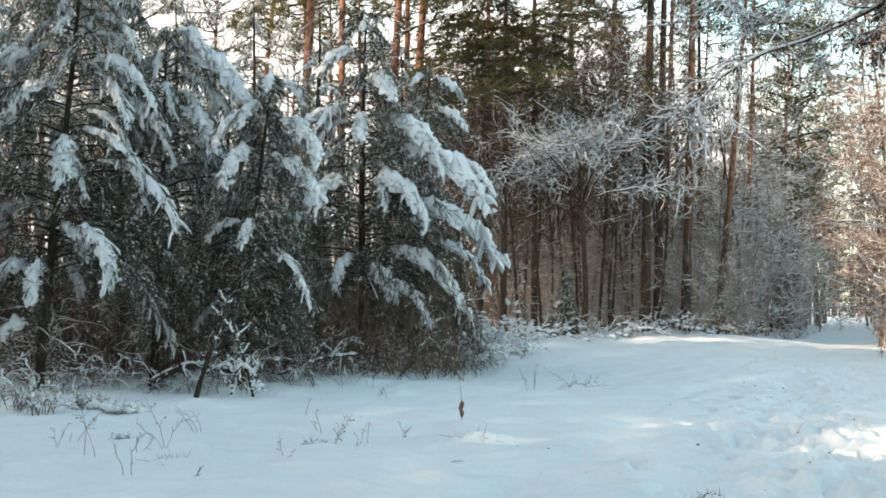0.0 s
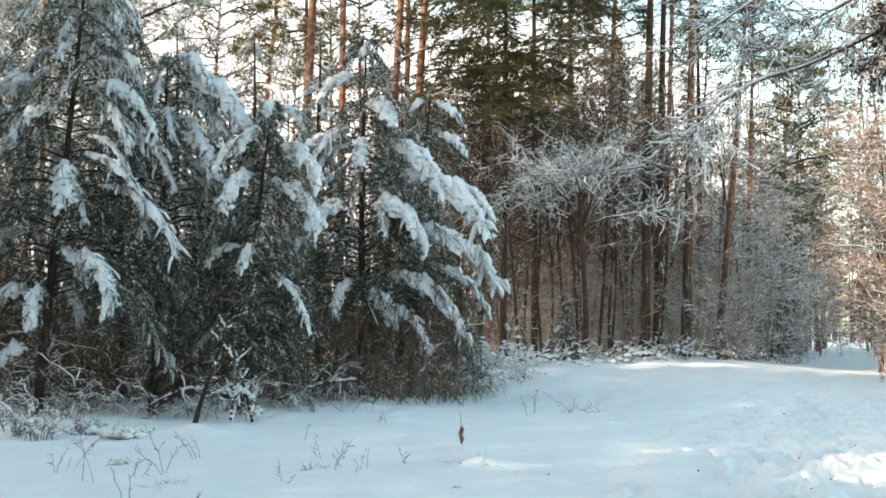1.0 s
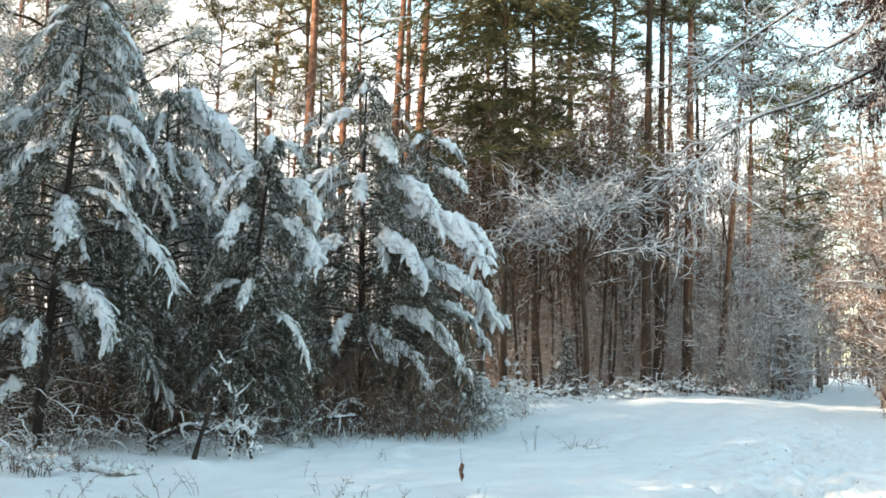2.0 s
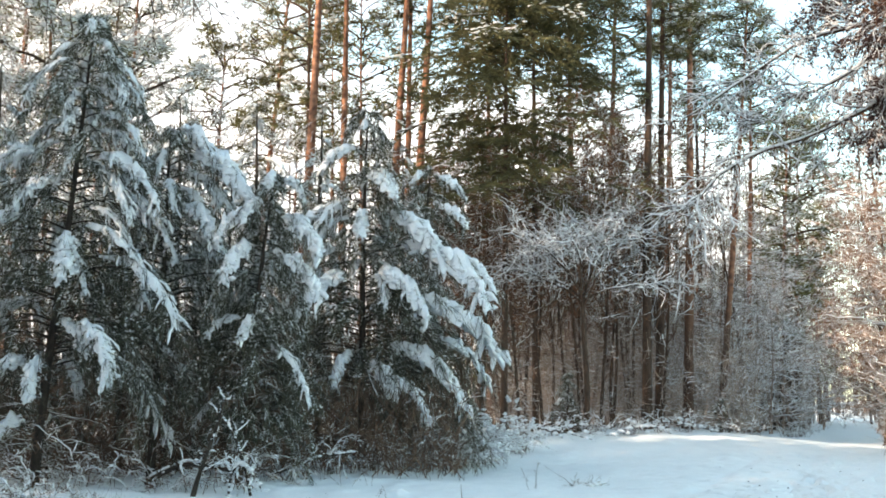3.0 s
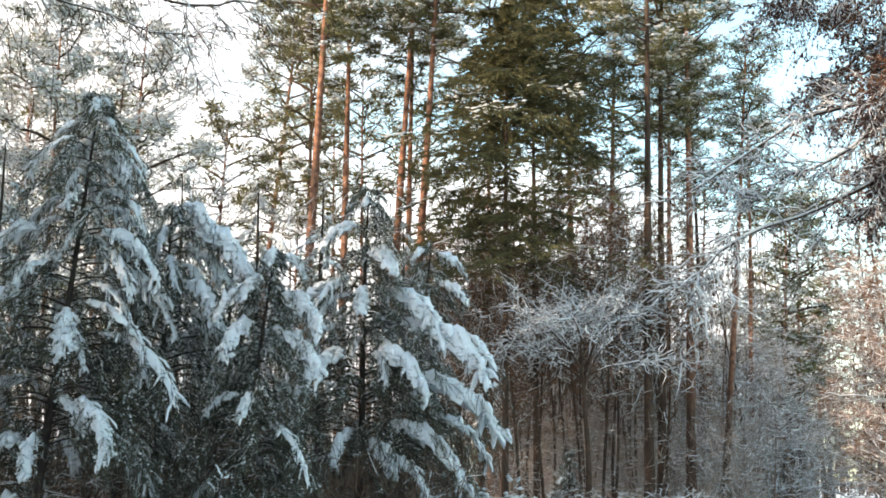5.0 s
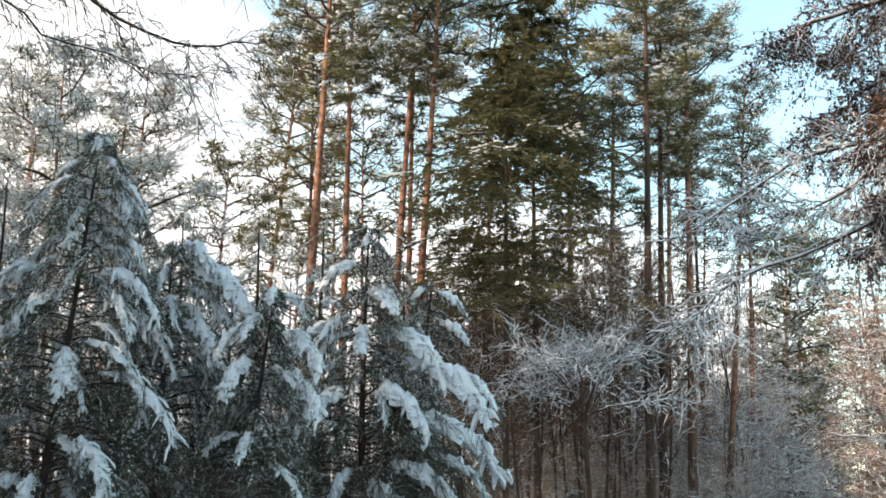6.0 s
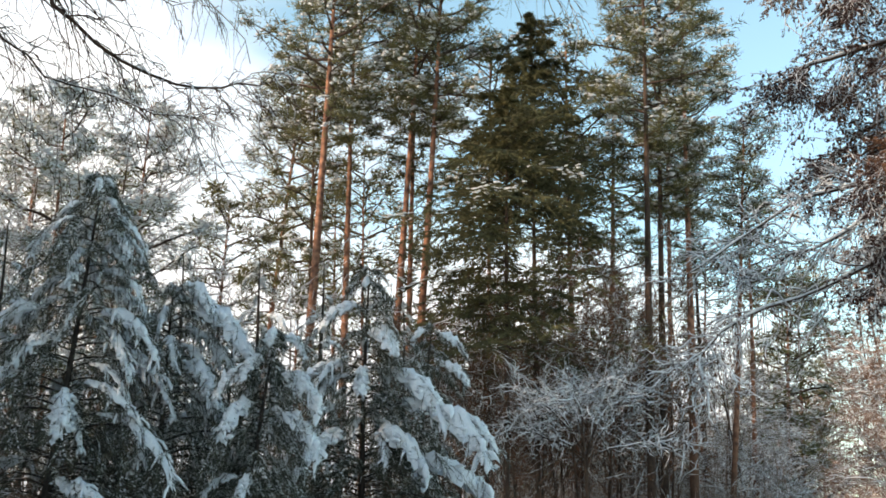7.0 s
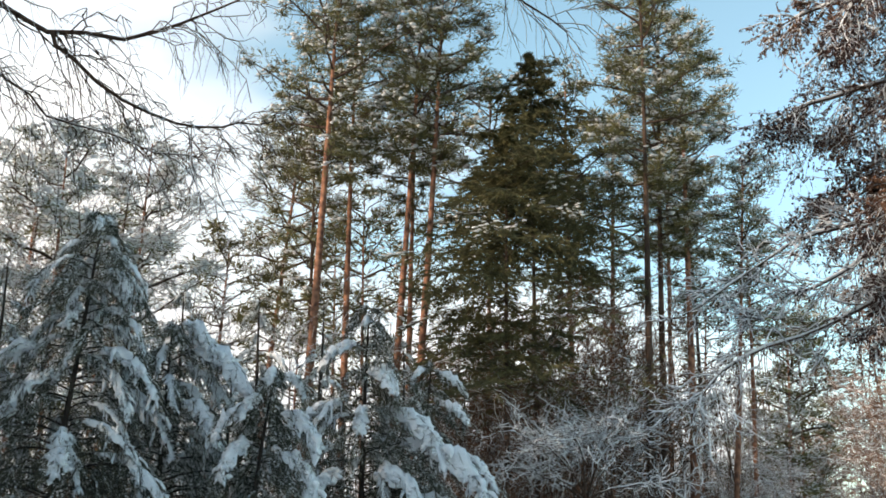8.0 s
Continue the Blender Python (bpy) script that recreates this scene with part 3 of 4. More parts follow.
    b.blades(B, D + rng.normal(size=D.shape) * 0.5 + np.array([0, 0, 0.25]), (1.1 if split else 1.7 if coarse < 2 else 3) * rng.uniform(0.11, 0.25, len(idx)), (1.0 if split else 0.8) * coarse * rng.uniform(0.029, 0.060, len(idx)), rng, 0)
    if frost > 0.5:
        b = Build()
        dry = rng.random(len(idx)) < 0.5
        b.blades(B[dry], D[dry] + rng.normal(size=(int(dry.sum()), 3)) * 0.5, coarse * rng.uniform(0.12, 0.28, int(dry.sum())), coarse * rng.uniform(0.018, 0.042, int(dry.sum())), rng, 0)
    if frost:
        pick = rng.random(len(idx)) < frost
        b.blades(B[pick] + np.array([0, 0, 0.03]), D[pick] * np.array([1, 1, 0.4]) + rng.normal(size=(int(pick.sum()), 3)) * 0.3, coarse * rng.uniform(0.08, 0.2, int(pick.sum())), coarse * 0.035, rng, 1)
    stuff(part("crown", b, [NEEDLE_TALL, FROST_NEEDLE], root, "olive-green needles in clumps"))
    pick = rng.random(len(C)) < snow
    Cs, sz = C[pick], size[pick]
    m = len(Cs)
    if m:
        b = Build()
        per = 7 if split else 3
        rep = np.repeat(np.arange(m), per)
        st = Cs[rep] + rng.normal(size=(m * per, 3)) * np.array([0.44, 0.44, 0.06]) * sz[rep][:, None] + np.array([0, 0, 0.44]) * sz[rep][:, None]
        b.lumps(st, (1.0 if split else 1.1) * rng.uniform(0.03, 0.14, m * per), rng, 0, 0.24)
        stuff(part("snow_dust", b, SNOW_LOAD, root, "patches of white snow"))
    return root


for k, (x, y, h, lean, girth, crown, spread, clumps) in enumerate((
        (-7.72, 44, 20.5, 0.085, 0.16, 0.50, 2.7, 240), (-5.02, 41, 20.0, 0.0, 0.13, 0.56, 2.0, 160),
        (-4.96, 38, 23.6, 0.047, 0.22, 0.66, 2.7, 260), (-3.78, 41, 24.0, 0.015, 0.19, 0.69, 2.1, 190),
        (-2.17, 40, 24.4, 0.051, 0.20, 0.68, 2.4, 220), (-1.38, 43, 23.0, 0.005, 0.18, 0.68, 2.0, 160),
        (-1.36, 39, 23.8, 0.056, 0.21, 0.67, 2.5, 225), (6.61, 46, 21.0, 0.028, 0.20, 0.50, 2.0, 170),
        (6.71, 38, 25.0, 0.023, 0.175, 0.60, 2.5, 280), (7.49, 40, 23.0, 0.034, 0.17, 0.58, 2.4, 230),
        (8.43, 44, 20.5, 0.035, 0.15, 0.68, 1.5, 100), (8.48, 40, 21.5, 0.033, 0.19, 0.62, 2.0, 180),
        (10.53, 47, 19.0, 0.012, 0.13, 0.68, 1.5, 80), (9.81, 41, 17.5, 0.099, 0.14, 0.70, 1.5, 80))):
    # four trunks stay dark to the top, partly as painted shade
    tall_pine(x, y, h, lean, 100 + k, girth, crown, spread, clumps, bark=BARK_DARK if k in (1, 8, 9, 12) else None, frost=0.35 if k > 9 else 0.07, snow=0.5 if k > 9 else 0.42)
for k, (x, y, h, lean, girth, crown, spread, clumps) in enumerate((
        (10.85, 50, 15.0, 0.06, 0.13, 0.65, 1.5, 60), (16.14, 55, 15.0, 0.049, 0.16, 0.30, 2.6, 330),
        (17.66, 58, 16.0, 0.05, 0.16, 0.40, 2.5, 260), (5.3, 46, 23.3, 0.0, 0.17, 0.60, 2.5, 190), (5.6, 50, 19.0, 0.0, 0.14, 0.68, 2.0, 110),
        (-9.8, 47, 16.0, 0.03, 0.17, 0.45, 2.4, 190), (-13.5, 43, 15.5, 0.02, 0.17, 0.35, 2.5, 220), (-17.5, 46, 17.5, 0.0, 0.18, 0.35, 2.6, 210),
        (0.6, 52, 14.0, 0.0, 0.12, 0.15, 2.5, 180), (-1.0, 56, 12.0, 0.0, 0.12, 0.15, 2.4, 150), (3.2, 50, 13.0, 0.0, 0.12, 0.20, 2.4, 170), (9.6, 55, 9.0, 0.0, 0.11, 0.15, 2.0, 120),
        (-3.4, 47, 18.0, 0.0, 0.13, 0.55, 2.1, 110), (-5.0, 50, 17.5, 0.0, 0.12, 0.45, 2.0, 105), (-1.6, 51, 17.5, 0.0, 0.12, 0.45, 2.1, 105),
        (2.2, 53, 11.0, 0.0, 0.12, 0.12, 2.5, 160), (4.0, 57, 12.0, 0.0, 0.12, 0.12, 2.5, 160), (6.3, 54, 10.5, 0.0, 0.11, 0.15, 2.2, 140), (8.2, 58, 11.5, 0.0, 0.11, 0.15, 2.2, 140),
        (13.0, 49, 18.0, 0.03, 0.15, 0.72, 1.6, 60), (1.9, 46, 22.6, 0.0, 0.16, 0.62, 2.6, 180), (-6.8, 52, 14.0, 0.0, 0.14, 0.4, 2.2, 110),
        (12.6, 58, 8.5, 0.0, 0.11, 0.22, 2.0, 110), (14.6, 62, 10.0, 0.0, 0.12, 0.22, 2.1, 120), (17.8, 67, 11.5, 0.0, 0.13, 0.25, 2.2, 130), (20.5, 71, 12.0, 0.0, 0.13, 0.25, 2.2, 130), (22.6, 69, 13.0, 0.0, 0.13, 0.2, 2.3, 150), (26.0, 78, 15.0, 0.0, 0.13, 0.2, 2.5, 150),
        (-10.6, 30, 13.8, 0.0, 0.10, 0.25, 2.1, 220), (-9.2, 33, 15.0, 0.0, 0.11, 0.25, 2.0, 220), (-13.0, 34, 15.5, 0.0, 0.11, 0.25, 2.2, 190), (-3.0, 53, 12.5, 0.0, 0.12, 0.45, 2.0, 90), (-11.5, 38, 12.5, 0.0, 0.14, 0.3, 2.0, 190))):
    tall_pine(x, y, h, lean, 140 + k, girth, crown, spread, clumps, full=26 if x < -7 and y < 36 else 14, coarse=1.15 if x < -7 and y < 36 else 1.99, split=False, label="Scots pine deeper in the forest, crown dusted with snow", snow=1.0 if x < -7 and y < 36 else 0.3, frost=0.9 if x < -7 and y < 36 else 0.4 if x > 10 else 0.14)


# ---- the dense dark fir in the middle of the forest edge ----
def fir(x, y, height, reach, low, seed, lean=0.0, bare=(0, 0)):
    """bare: heights between which one side has lost its boughs."""
    rng = np.random.default_rng(seed)
    root = thing("fir_tree", (x, y, gz(x, y)), "tall dark-green fir in flat tiers, sunlit, with little snow", "fir tree")
    n = 16
    t = np.linspace(0, 1, n)
    stem = np.stack([lean * t * height, 0 * t, t * height - 0.2], 1)
    b = Build()
    b.tubes(stem, 0.11 * (1 - t) ** 0.8 + 0.01, 9)
    Q, R = spawn(stem[None], np.full((1, n), 0.03), 150, 0.12, 0.5, 1.45, 0.10, 5, rng, droop=-0.2, wob=0.05, thin=0.4)
    part("trunk", b, BARK_DARK, root)
    b = Build()
    b.tubes(Q, R, 4)
    stuff(part("dead_wood", b, TWIG, root, "bare brown branches"))
    tiers = 22
    for k in range(tiers):
        rel = k / (tiers - 1)
        h = low + (height - low - 0.3) * rel ** 0.95
        m = 6 if rel < 0.85 else 4
        a0 = rng.uniform(0, 6.3)
        b, sb = Build(), Build()
        far = rng.uniform(0.7, 1.3)
        for j in range(m):
            if rng.random() < 0.10:
                continue
            a = a0 + j * 2 * np.pi / m + rng.normal(0, 0.25)
            if bare[0] < h < bare[1] and math.cos(a) > 0.1:
                continue
            ln = far * reach * (1 - rel) ** 0.55 * rng.uniform(0.45, 1.2) + 0.12
            s = np.linspace(0, 1, 7)
            up = 0.10 + max(0.0, rel - 0.7) * 1.2
            P = np.stack([lean * h + ln * s * np.cos(a), ln * s * np.sin(a), h + rng.normal(0, 0.12) + ln * (up * s - 0.24 * s ** 2)], 1)[None]
            R = (0.02 * (1 - 0.8 * s))[None]
            Q, RQ = spawn(P, R, 18, 0.12, 1, 0.9, 0.42, 4, rng, droop=-0.12, wob=0.05, flat=0.15)
            b.tubes(P, R, 4, 1)
            for path, c in ((Q, 34), (P, 100)):
                B, T = along(path, c, rng, 0.05, 1)
                D = T * 0.6 + rng.normal(size=B.shape) * np.array([0.5, 0.5, 0.16]) + np.array([0, 0, -0.06])
                b.blades(B, D, rng.uniform(0.12, 0.26, len(B)), rng.uniform(0.024, 0.044, len(B)), rng, 0)
            if rng.random() < 0.13 and rel > 0.28:
                C, _ = along(Q[:, 1:], 5, rng, 0.0, 1.0)
                C2, _ = along(P[:, 2:], 24, rng, 0.0, 1.0)
                C = np.concatenate([C, C2])
                sb.lumps(C + np.array([0, 0, 0.05]), rng.uniform(0.03, 0.09, len(C)), rng, 0, 0.45)
        tier = part("tier", b, [NEEDLE_FIR, BARK_DARK], root)
        stuff(part("snow_cap", sb, SNOW_LOAD, tier, "white snow"))
    # close needles round the leader
    B, T = along(stem[None, int(n * 0.72):], 900, rng, 0.0, 1.0)
    b = Build()
    b.blades(B, rng.normal(size=B.shape) * 0.7 + np.array([0, 0, 0.5]), rng.uniform(0.12, 0.30, len(B)), rng.uniform(0.02, 0.04, len(B)), rng, 0)
    stuff(part("leader", b, NEEDLE_FIR, root))
    return root


fir(1.90, 36, 16.8, 4.6, 7.6, 300, lean=0.012, bare=(9.9, 11.9))
fir(3.13, 39, 20.9, 3.8, 12.0, 301, lean=0.004)


# ---- bare broadleaved trees and shrubs ----
def broadleaf(name, x, y, height, seed, label, category, group="", girth=0.07, fork=0.35, limbs=9, spread=1.0, wide=0.6, twigs=(6, 6), snow=0.0, leaves=0, leaf_mat=None, bark=None, gnarl=0.045, leaf=1.0, stout=0.6,
              droop=0.0, thin=0.012, lean=(0, 0), fine=3):
    rng = np.random.default_rng(seed)
    bark = bark or TWIG
    root = thing(name, (x, y, gz(x, y)), label, category, group)
    n = 9
    t = np.linspace(0, 1, n)
    stem = np.stack([lean[0] * t + 0.02 * height * np.sin(4 * t + seed), lean[1] * t + 0.02 * height * np.cos(5 * t + seed), t * height - 0.1], 1)[None]
    R0 = (girth * (1 - 0.8 * t))[None]
    b, tw = Build(), Build()
    b.tubes(stem, R0, 7)
    P1, R1 = spawn(stem, R0, limbs, fork, 0.95, wide, 0.55 * spread, 8, rng, droop=droop, wob=gnarl, thin=stout)
    P2, R2 = spawn(P1, R1, twigs[0], 0.2, 1, 0.7, 0.55, 4, rng, droop=droop, wob=gnarl * 1.5, thin=0.6)
    P3, R3 = spawn(P2, R2, twigs[1], 0.15, 1, 0.75, 0.5, 3, rng, droop=droop, wob=0.07, thin=0.7)
    R2 = np.maximum(R2, thin * 0.6)
    part("trunk", b, BARK_DARK if girth > 0.05 else bark, root)
    lb = Build()
    lb.tubes(P1, R1, 4)
    lb.tubes(P2, R2, 3)
    if snow:
        lie_snow(lb, P1, 0.014 * snow + R1.mean(1), rng, 1, 4, keep=0.9, lift=0.9)
        A2, E2 = P2[:, :-1].reshape(-1, 3), P2[:, 1:].reshape(-1, 3)
        lb.blades(A2 + np.array([0, 0, thin]), E2 - A2, np.linalg.norm(E2 - A2, axis=1), thin * (1.5 + 2.5 * snow), rng, 1)
    stuff(part("branchwork", lb, [bark, SNOW_LOAD], root))
    # the finest twigs, each a slip a finger wide or less
    B, D = P3[:, 0], P3[:, -1] - P3[:, 0]
    L = np.linalg.norm(D, axis=1)
    tw.blades(B, D, L, thin * 1.5, rng, 0)
    Bf, Tf = along(P3, fine, rng, 0.2, 1)
    Df = Tf + rng.normal(size=Bf.shape) * 0.6
    Lf = np.repeat(L, fine) * rng.uniform(0.3, 0.7, len(Bf))
    tw.blades(Bf, Df, Lf, thin * 1.1, rng, 0)
    if snow:
        pick = rng.random(len(B)) < 0.8 * min(1, snow * 1.5)
        tw.blades(B[pick] + np.array([0, 0, thin]), D[pick], L[pick], thin * (1.2 + 1.4 * snow), rng, 1)
        pick = rng.random(len(Bf)) < 0.6 * min(1, snow * 1.3)
        tw.blades(Bf[pick] + np.array([0, 0, thin]), Df[pick], Lf[pick], thin * (1.0 + 1.0 * snow), rng, 1)
    stuff(part("twig_mass", tw, [bark, SNOW_LOAD], root))
    if leaves:
        lf = Build()
        B, T = along(P3, leaves, rng, 0.2, 1)
        (lf.blades if leaf < 0.8 else lf.leaves)(B, rng.normal(size=B.shape) * 0.7 + np.array([0, 0, -0.7]), leaf * rng.uniform(0.06, 0.12, len(B)), leaf * rng.uniform(0.035, 0.065, len(B)), rng)
        stuff(part("foliage", lf, leaf_mat or LEAF_BROWN, root, "withered brown leaves"))
    return root


def lace_tree(x, y, fork, seed, label):
    """A small tree whose limbs part at one fork and spread into level sprays, every twig lined with snow."""
    rng = np.random.default_rng(seed)
    root = thing("snowy_tree", (x, y, gz(x, y)), label, "tree")
    t = np.linspace(0, 1, 9)
    stem = np.stack([0.05 * np.sin(5 * t), 0.05 * np.cos(4 * t), t * fork - 0.1], 1)
    b = Build()
    b.tubes(stem, 0.10 * (1 - 0.35 * t), 8)
    part("trunk", b, BARK_DARK, root)
    m = 10
    s = np.linspace(0, 1, 12)
    for k in range(m):
        a = k * 2.4 + rng.normal(0, 0.3)
        level = k % 3 > 0
        ln = rng.uniform(2.6, 3.9) if level else rng.uniform(2.4, 3.4)
        out = ln * (s ** 1.25 if level else 0.55 * s ** 1.2)
        rise = rng.uniform(0.15, 0.9) * (s - 0.6 * s ** 2) * 1.6 if level else 1.15 * s - 0.15 * s ** 2
        foot = stem[-1] + np.array([0, 0, -rng.uniform(0.0, 0.3)])
        walk_off = np.cumsum(rng.normal(size=(12, 3)), 0) * 0.075 * s[:, None] ** 0.5
        P = foot + np.stack([out * np.cos(a), 0.7 * out * np.sin(a), ln * rise], 1) + walk_off
        P = P[None]
        R = (0.034 * (1 - 0.8 * s))[None]
        P2, R2 = spawn(P, R, 17, 0.32, 1.0, 0.85, 0.42, 8, rng, droop=0.03, wob=0.085, flat=0.45, thin=0.5, even=0.35)
        P3, R3 = spawn(P2, R2, 6, 0.15, 1.0, 0.85, 0.48, 5, rng, droop=0.05, wob=0.13, flat=0.5, thin=0.6, even=0.3)
        lb, ls = Build(), Build()
        lb.tubes(P, R, 6)
        lb.tubes(P2, np.maximum(R2, 0.006), 4)
        lb.slips(P3, 0.010, rng)
        lo = part("limb", lb, BARK_DARK, root)
        lie_snow(ls, P[:, 1:], 0.026, rng, 0, 5, lift=0.8)
        lie_snow(ls, P2, 0.021, rng, 0, 4, keep=0.95, lift=0.9)
        ls.slips(P3 + np.array([0, 0, 0.010]), rng.uniform(0.016, 0.034, len(P3)), rng)
        stuff(part("snow_cap", ls, SNOW_LOAD, lo, "white snow"))
    return root


lace_tree(4.40, 35.5, 4.2, 400, "spreading bare small tree with snow along every twig")
rng0 = np.random.default_rng(77)
for k in range(26):
    broadleaf("rust_tree", -0.6 + k * 0.33 + rng0.normal(0, 0.3), 37.2 + rng0.uniform(0, 8), rng0.uniform(6.6, 10.6), 420 + k, "slim bare tree with rust-brown twigs and last leaves", "tree", "slim trees in the thicket",
              girth=0.06, fork=0.3, limbs=13, twigs=(6, 6), snow=0.25, leaves=6, leaf_mat=LEAF_RUST, leaf=0.75, thin=0.016)
for k in range(56):
    x = rng0.uniform(0.6, 12)
    broadleaf("sapling", x, 38 + max(0, x - 5) + rng0.uniform(0, 15), rng0.uniform(5, 11), 450 + k, "thin bare sapling in the dense forest edge", "sapling", "saplings of the forest edge",
              girth=rng0.uniform(0.03, 0.075), fork=0.2, limbs=10, spread=0.5, twigs=(4, 4), snow=0.40, thin=0.014, lean=(rng0.normal(0, 0.5), 0), bark=TWIG_GREY if k % 2 else TWIG)
for k, (x, y, h) in enumerate(((10.9, 27, 11), (12.3, 31, 12), (14.5, 38, 13), (17.4, 46, 14), (21.3, 57, 15), (26, 70, 15), (31, 82, 15), (13.4, 34, 8), (16.3, 42, 9), (19.6, 51, 10), (12.9, 30, 13), (15.2, 37.5, 14), (18.6, 46, 14), (24, 61, 16))):
    broadleaf("beech", x, y, h, 520 + k, "beech beside the track with brown leaves and frosted twigs", "tree", "beeches along the track",
              girth=0.08, stout=0.3, fine=2, fork=0.10, limbs=32 if y < 50 else 16, wide=1.3, spread=0.40, twigs=(8, 8), snow=0.22, leaves=3, leaf=0.6, thin=0.012, bark=TWIG_BEECH, gnarl=0.03)
for k, (x, y, h) in enumerate(((12.8, 45, 7), (14.2, 48.5, 8), (15.4, 52, 8), (13.3, 47, 6), (11.2, 46, 7), (12.4, 50, 8), (13.5, 52, 8), (15.0, 55, 8), (16.5, 58, 9), (18.0, 61, 9), (19.5, 64, 10), (21.0, 67, 10), (23.0, 71, 11), (26.0, 79, 12), (29, 87, 12), (18.6, 57, 9), (20.6, 62.5, 10), (22.4, 68, 11), (24.6, 75, 12), (27.6, 84, 13), (10.6, 47, 11), (11.6, 49, 10.5), (12.9, 50, 11.5), (13.8, 52, 11), (14.9, 54, 11), (12.0, 53, 12), (15.9, 56.5, 11.5))):
    broadleaf("beech_sapling", x, y, h, 540 + k, "frosted young beech with level twigs", "tree", "young trees along the track",
              girth=0.04, fork=0.1, limbs=22, wide=1.42, spread=0.55, twigs=(6, 4), snow=0.75, thin=0.012, fine=2, bark=TWIG_BEECH)
for k, (x, y, h) in enumerate(((9.3, 43.6, 6.4), (10.6, 43.0, 6.8), (11.6, 44.2, 6.4), (12.4, 45.5, 7.0), (7.8, 44.5, 5.6))):
    broadleaf("beech_sapling", x, y, h, 580 + k, "frosted young beech with long level branches", "tree", "young trees along the track",
              girth=0.035, fork=0.12, limbs=15, wide=1.45, spread=0.62, twigs=(6, 4), snow=0.9, thin=0.010, bark=TWIG, gnarl=0.03)
for k, (x, y, h) in enumerate(((-11.5, 31, 12), (-9.6, 33, 14.0), (-8.0, 35, 10.5))):
    broadleaf("snowy_tree", x, y, h, 560 + k, "tall frosted broadleaved tree behind the pines", "tree", "frosted trees behind the pines",
              girth=0.08, fork=0.25, limbs=18, wide=0.75, twigs=(8, 8), snow=0.8, thin=0.012, stout=0.4, bark=TWIG_GREY)


# ---- far woods ----
def far_woods():
    rng = np.random.default_rng(600)
    b = Build()
    m = 2200
    y = rng.uniform(54, 130, m)
    x = rng.uniform(-0.55, 0.75, m) * y
    ok = (np.abs(x - 0.360 * y + 0.4) > 2.4) | (y > 100)
    x, y = x[ok], y[ok]
    # the wood stands closest behind the forest edge beside the track
    y2 = rng.uniform(52, 90, 900)
    x2 = rng.uniform(0.03, 0.31, 900) * y2
    x, y = np.concatenate([x, x2]), np.concatenate([y, y2])
    m = len(x)
    h = np.where(np.arange(m) < m - 900, rng.uniform(4, 16, m) + np.where(x > 0.25 * y, rng.uniform(0, 6, m), 0), rng.uniform(4, 9.5, m))
    t = np.linspace(0, 1, 4)
    P = np.stack([x[:, None] + rng.normal(0, 0.4, m)[:, None] * t, y[:, None] + 0 * t, h[:, None] * t], -1)
    R = rng.uniform(0.03, 0.10, m)[:, None] * (1 - 0.7 * t)
    b.tubes(P, R, 4, 0)
    B, T = along(P, 28, rng, 0.03, 1)
    D = T * 0.5 + rng.normal(size=B.shape) * np.array([1, 1, 0.5])
    L = rng.uniform(0.4, 1.6, len(B))
    b.blades(B, D, L, rng.uniform(0.02, 0.05, len(B)), rng, 1)
    pick = rng.random(len(B)) < 0.16
    b.blades(B[pick] + np.array([0, 0, 0.03]), D[pick], L[pick], 0.05, rng, 2)
    ob = part("far_woods", b, [BARK_DARK, TWIG_PALE, SNOW_LOAD])
    tagged(ob, "distant winter woods of thin frosted trees", "woods", kind="stuff")


far_woods()


# ---- brushwood under the trees ----
def thicket(name, label, x0, x1, y0, y1, count, high, mat, seed, snow, slope=0.0):
    rng = np.random.default_rng(seed)
    y = y0 + (y1 - y0) * rng.random(count) ** 1.3
    x = rng.uniform(x0, x1, count) + slope * (y - y0)
    B = np.stack([x, y, ground_z(x, y) + rng.random(count) ** 1.6 * high * 0.8], 1)
    D = rng.normal(size=(count, 3)) * np.array([0.45, 0.45, 0.25]) + np.array([0, 0, 0.75])
    L = rng.uniform(0.3, 1.0, count) * high * 0.45
    b = Build()
    b.blades(B, D, L, rng.uniform(0.008, 0.026, count), rng, 0)
    n = int(count * 0.9)
    Bt = B[:n] + unit(D[:n]) * (L[:n] * rng.uniform(0.2, 0.9, n))[:, None]
    Dt = D[:n] * 0.4 + rng.normal(size=(n, 3)) * 0.7
    b.blades(Bt, Dt, rng.uniform(0.15, 0.7, n), rng.uniform(0.006, 0.014, n), rng, 0)
    k = int(count * snow)
    pick = rng.permutation(n)[:k]
    b.blades(Bt[pick] + np.array([0, 0, 0.012]), Dt[pick] * np.array([1, 1, 0.4]), rng.uniform(0.15, 0.6, k), rng.uniform(0.012, 0.026, k), rng, 1)
    tagged(part(name, b, [mat, SNOW_LOAD]), label, "undergrowth", kind="stuff")


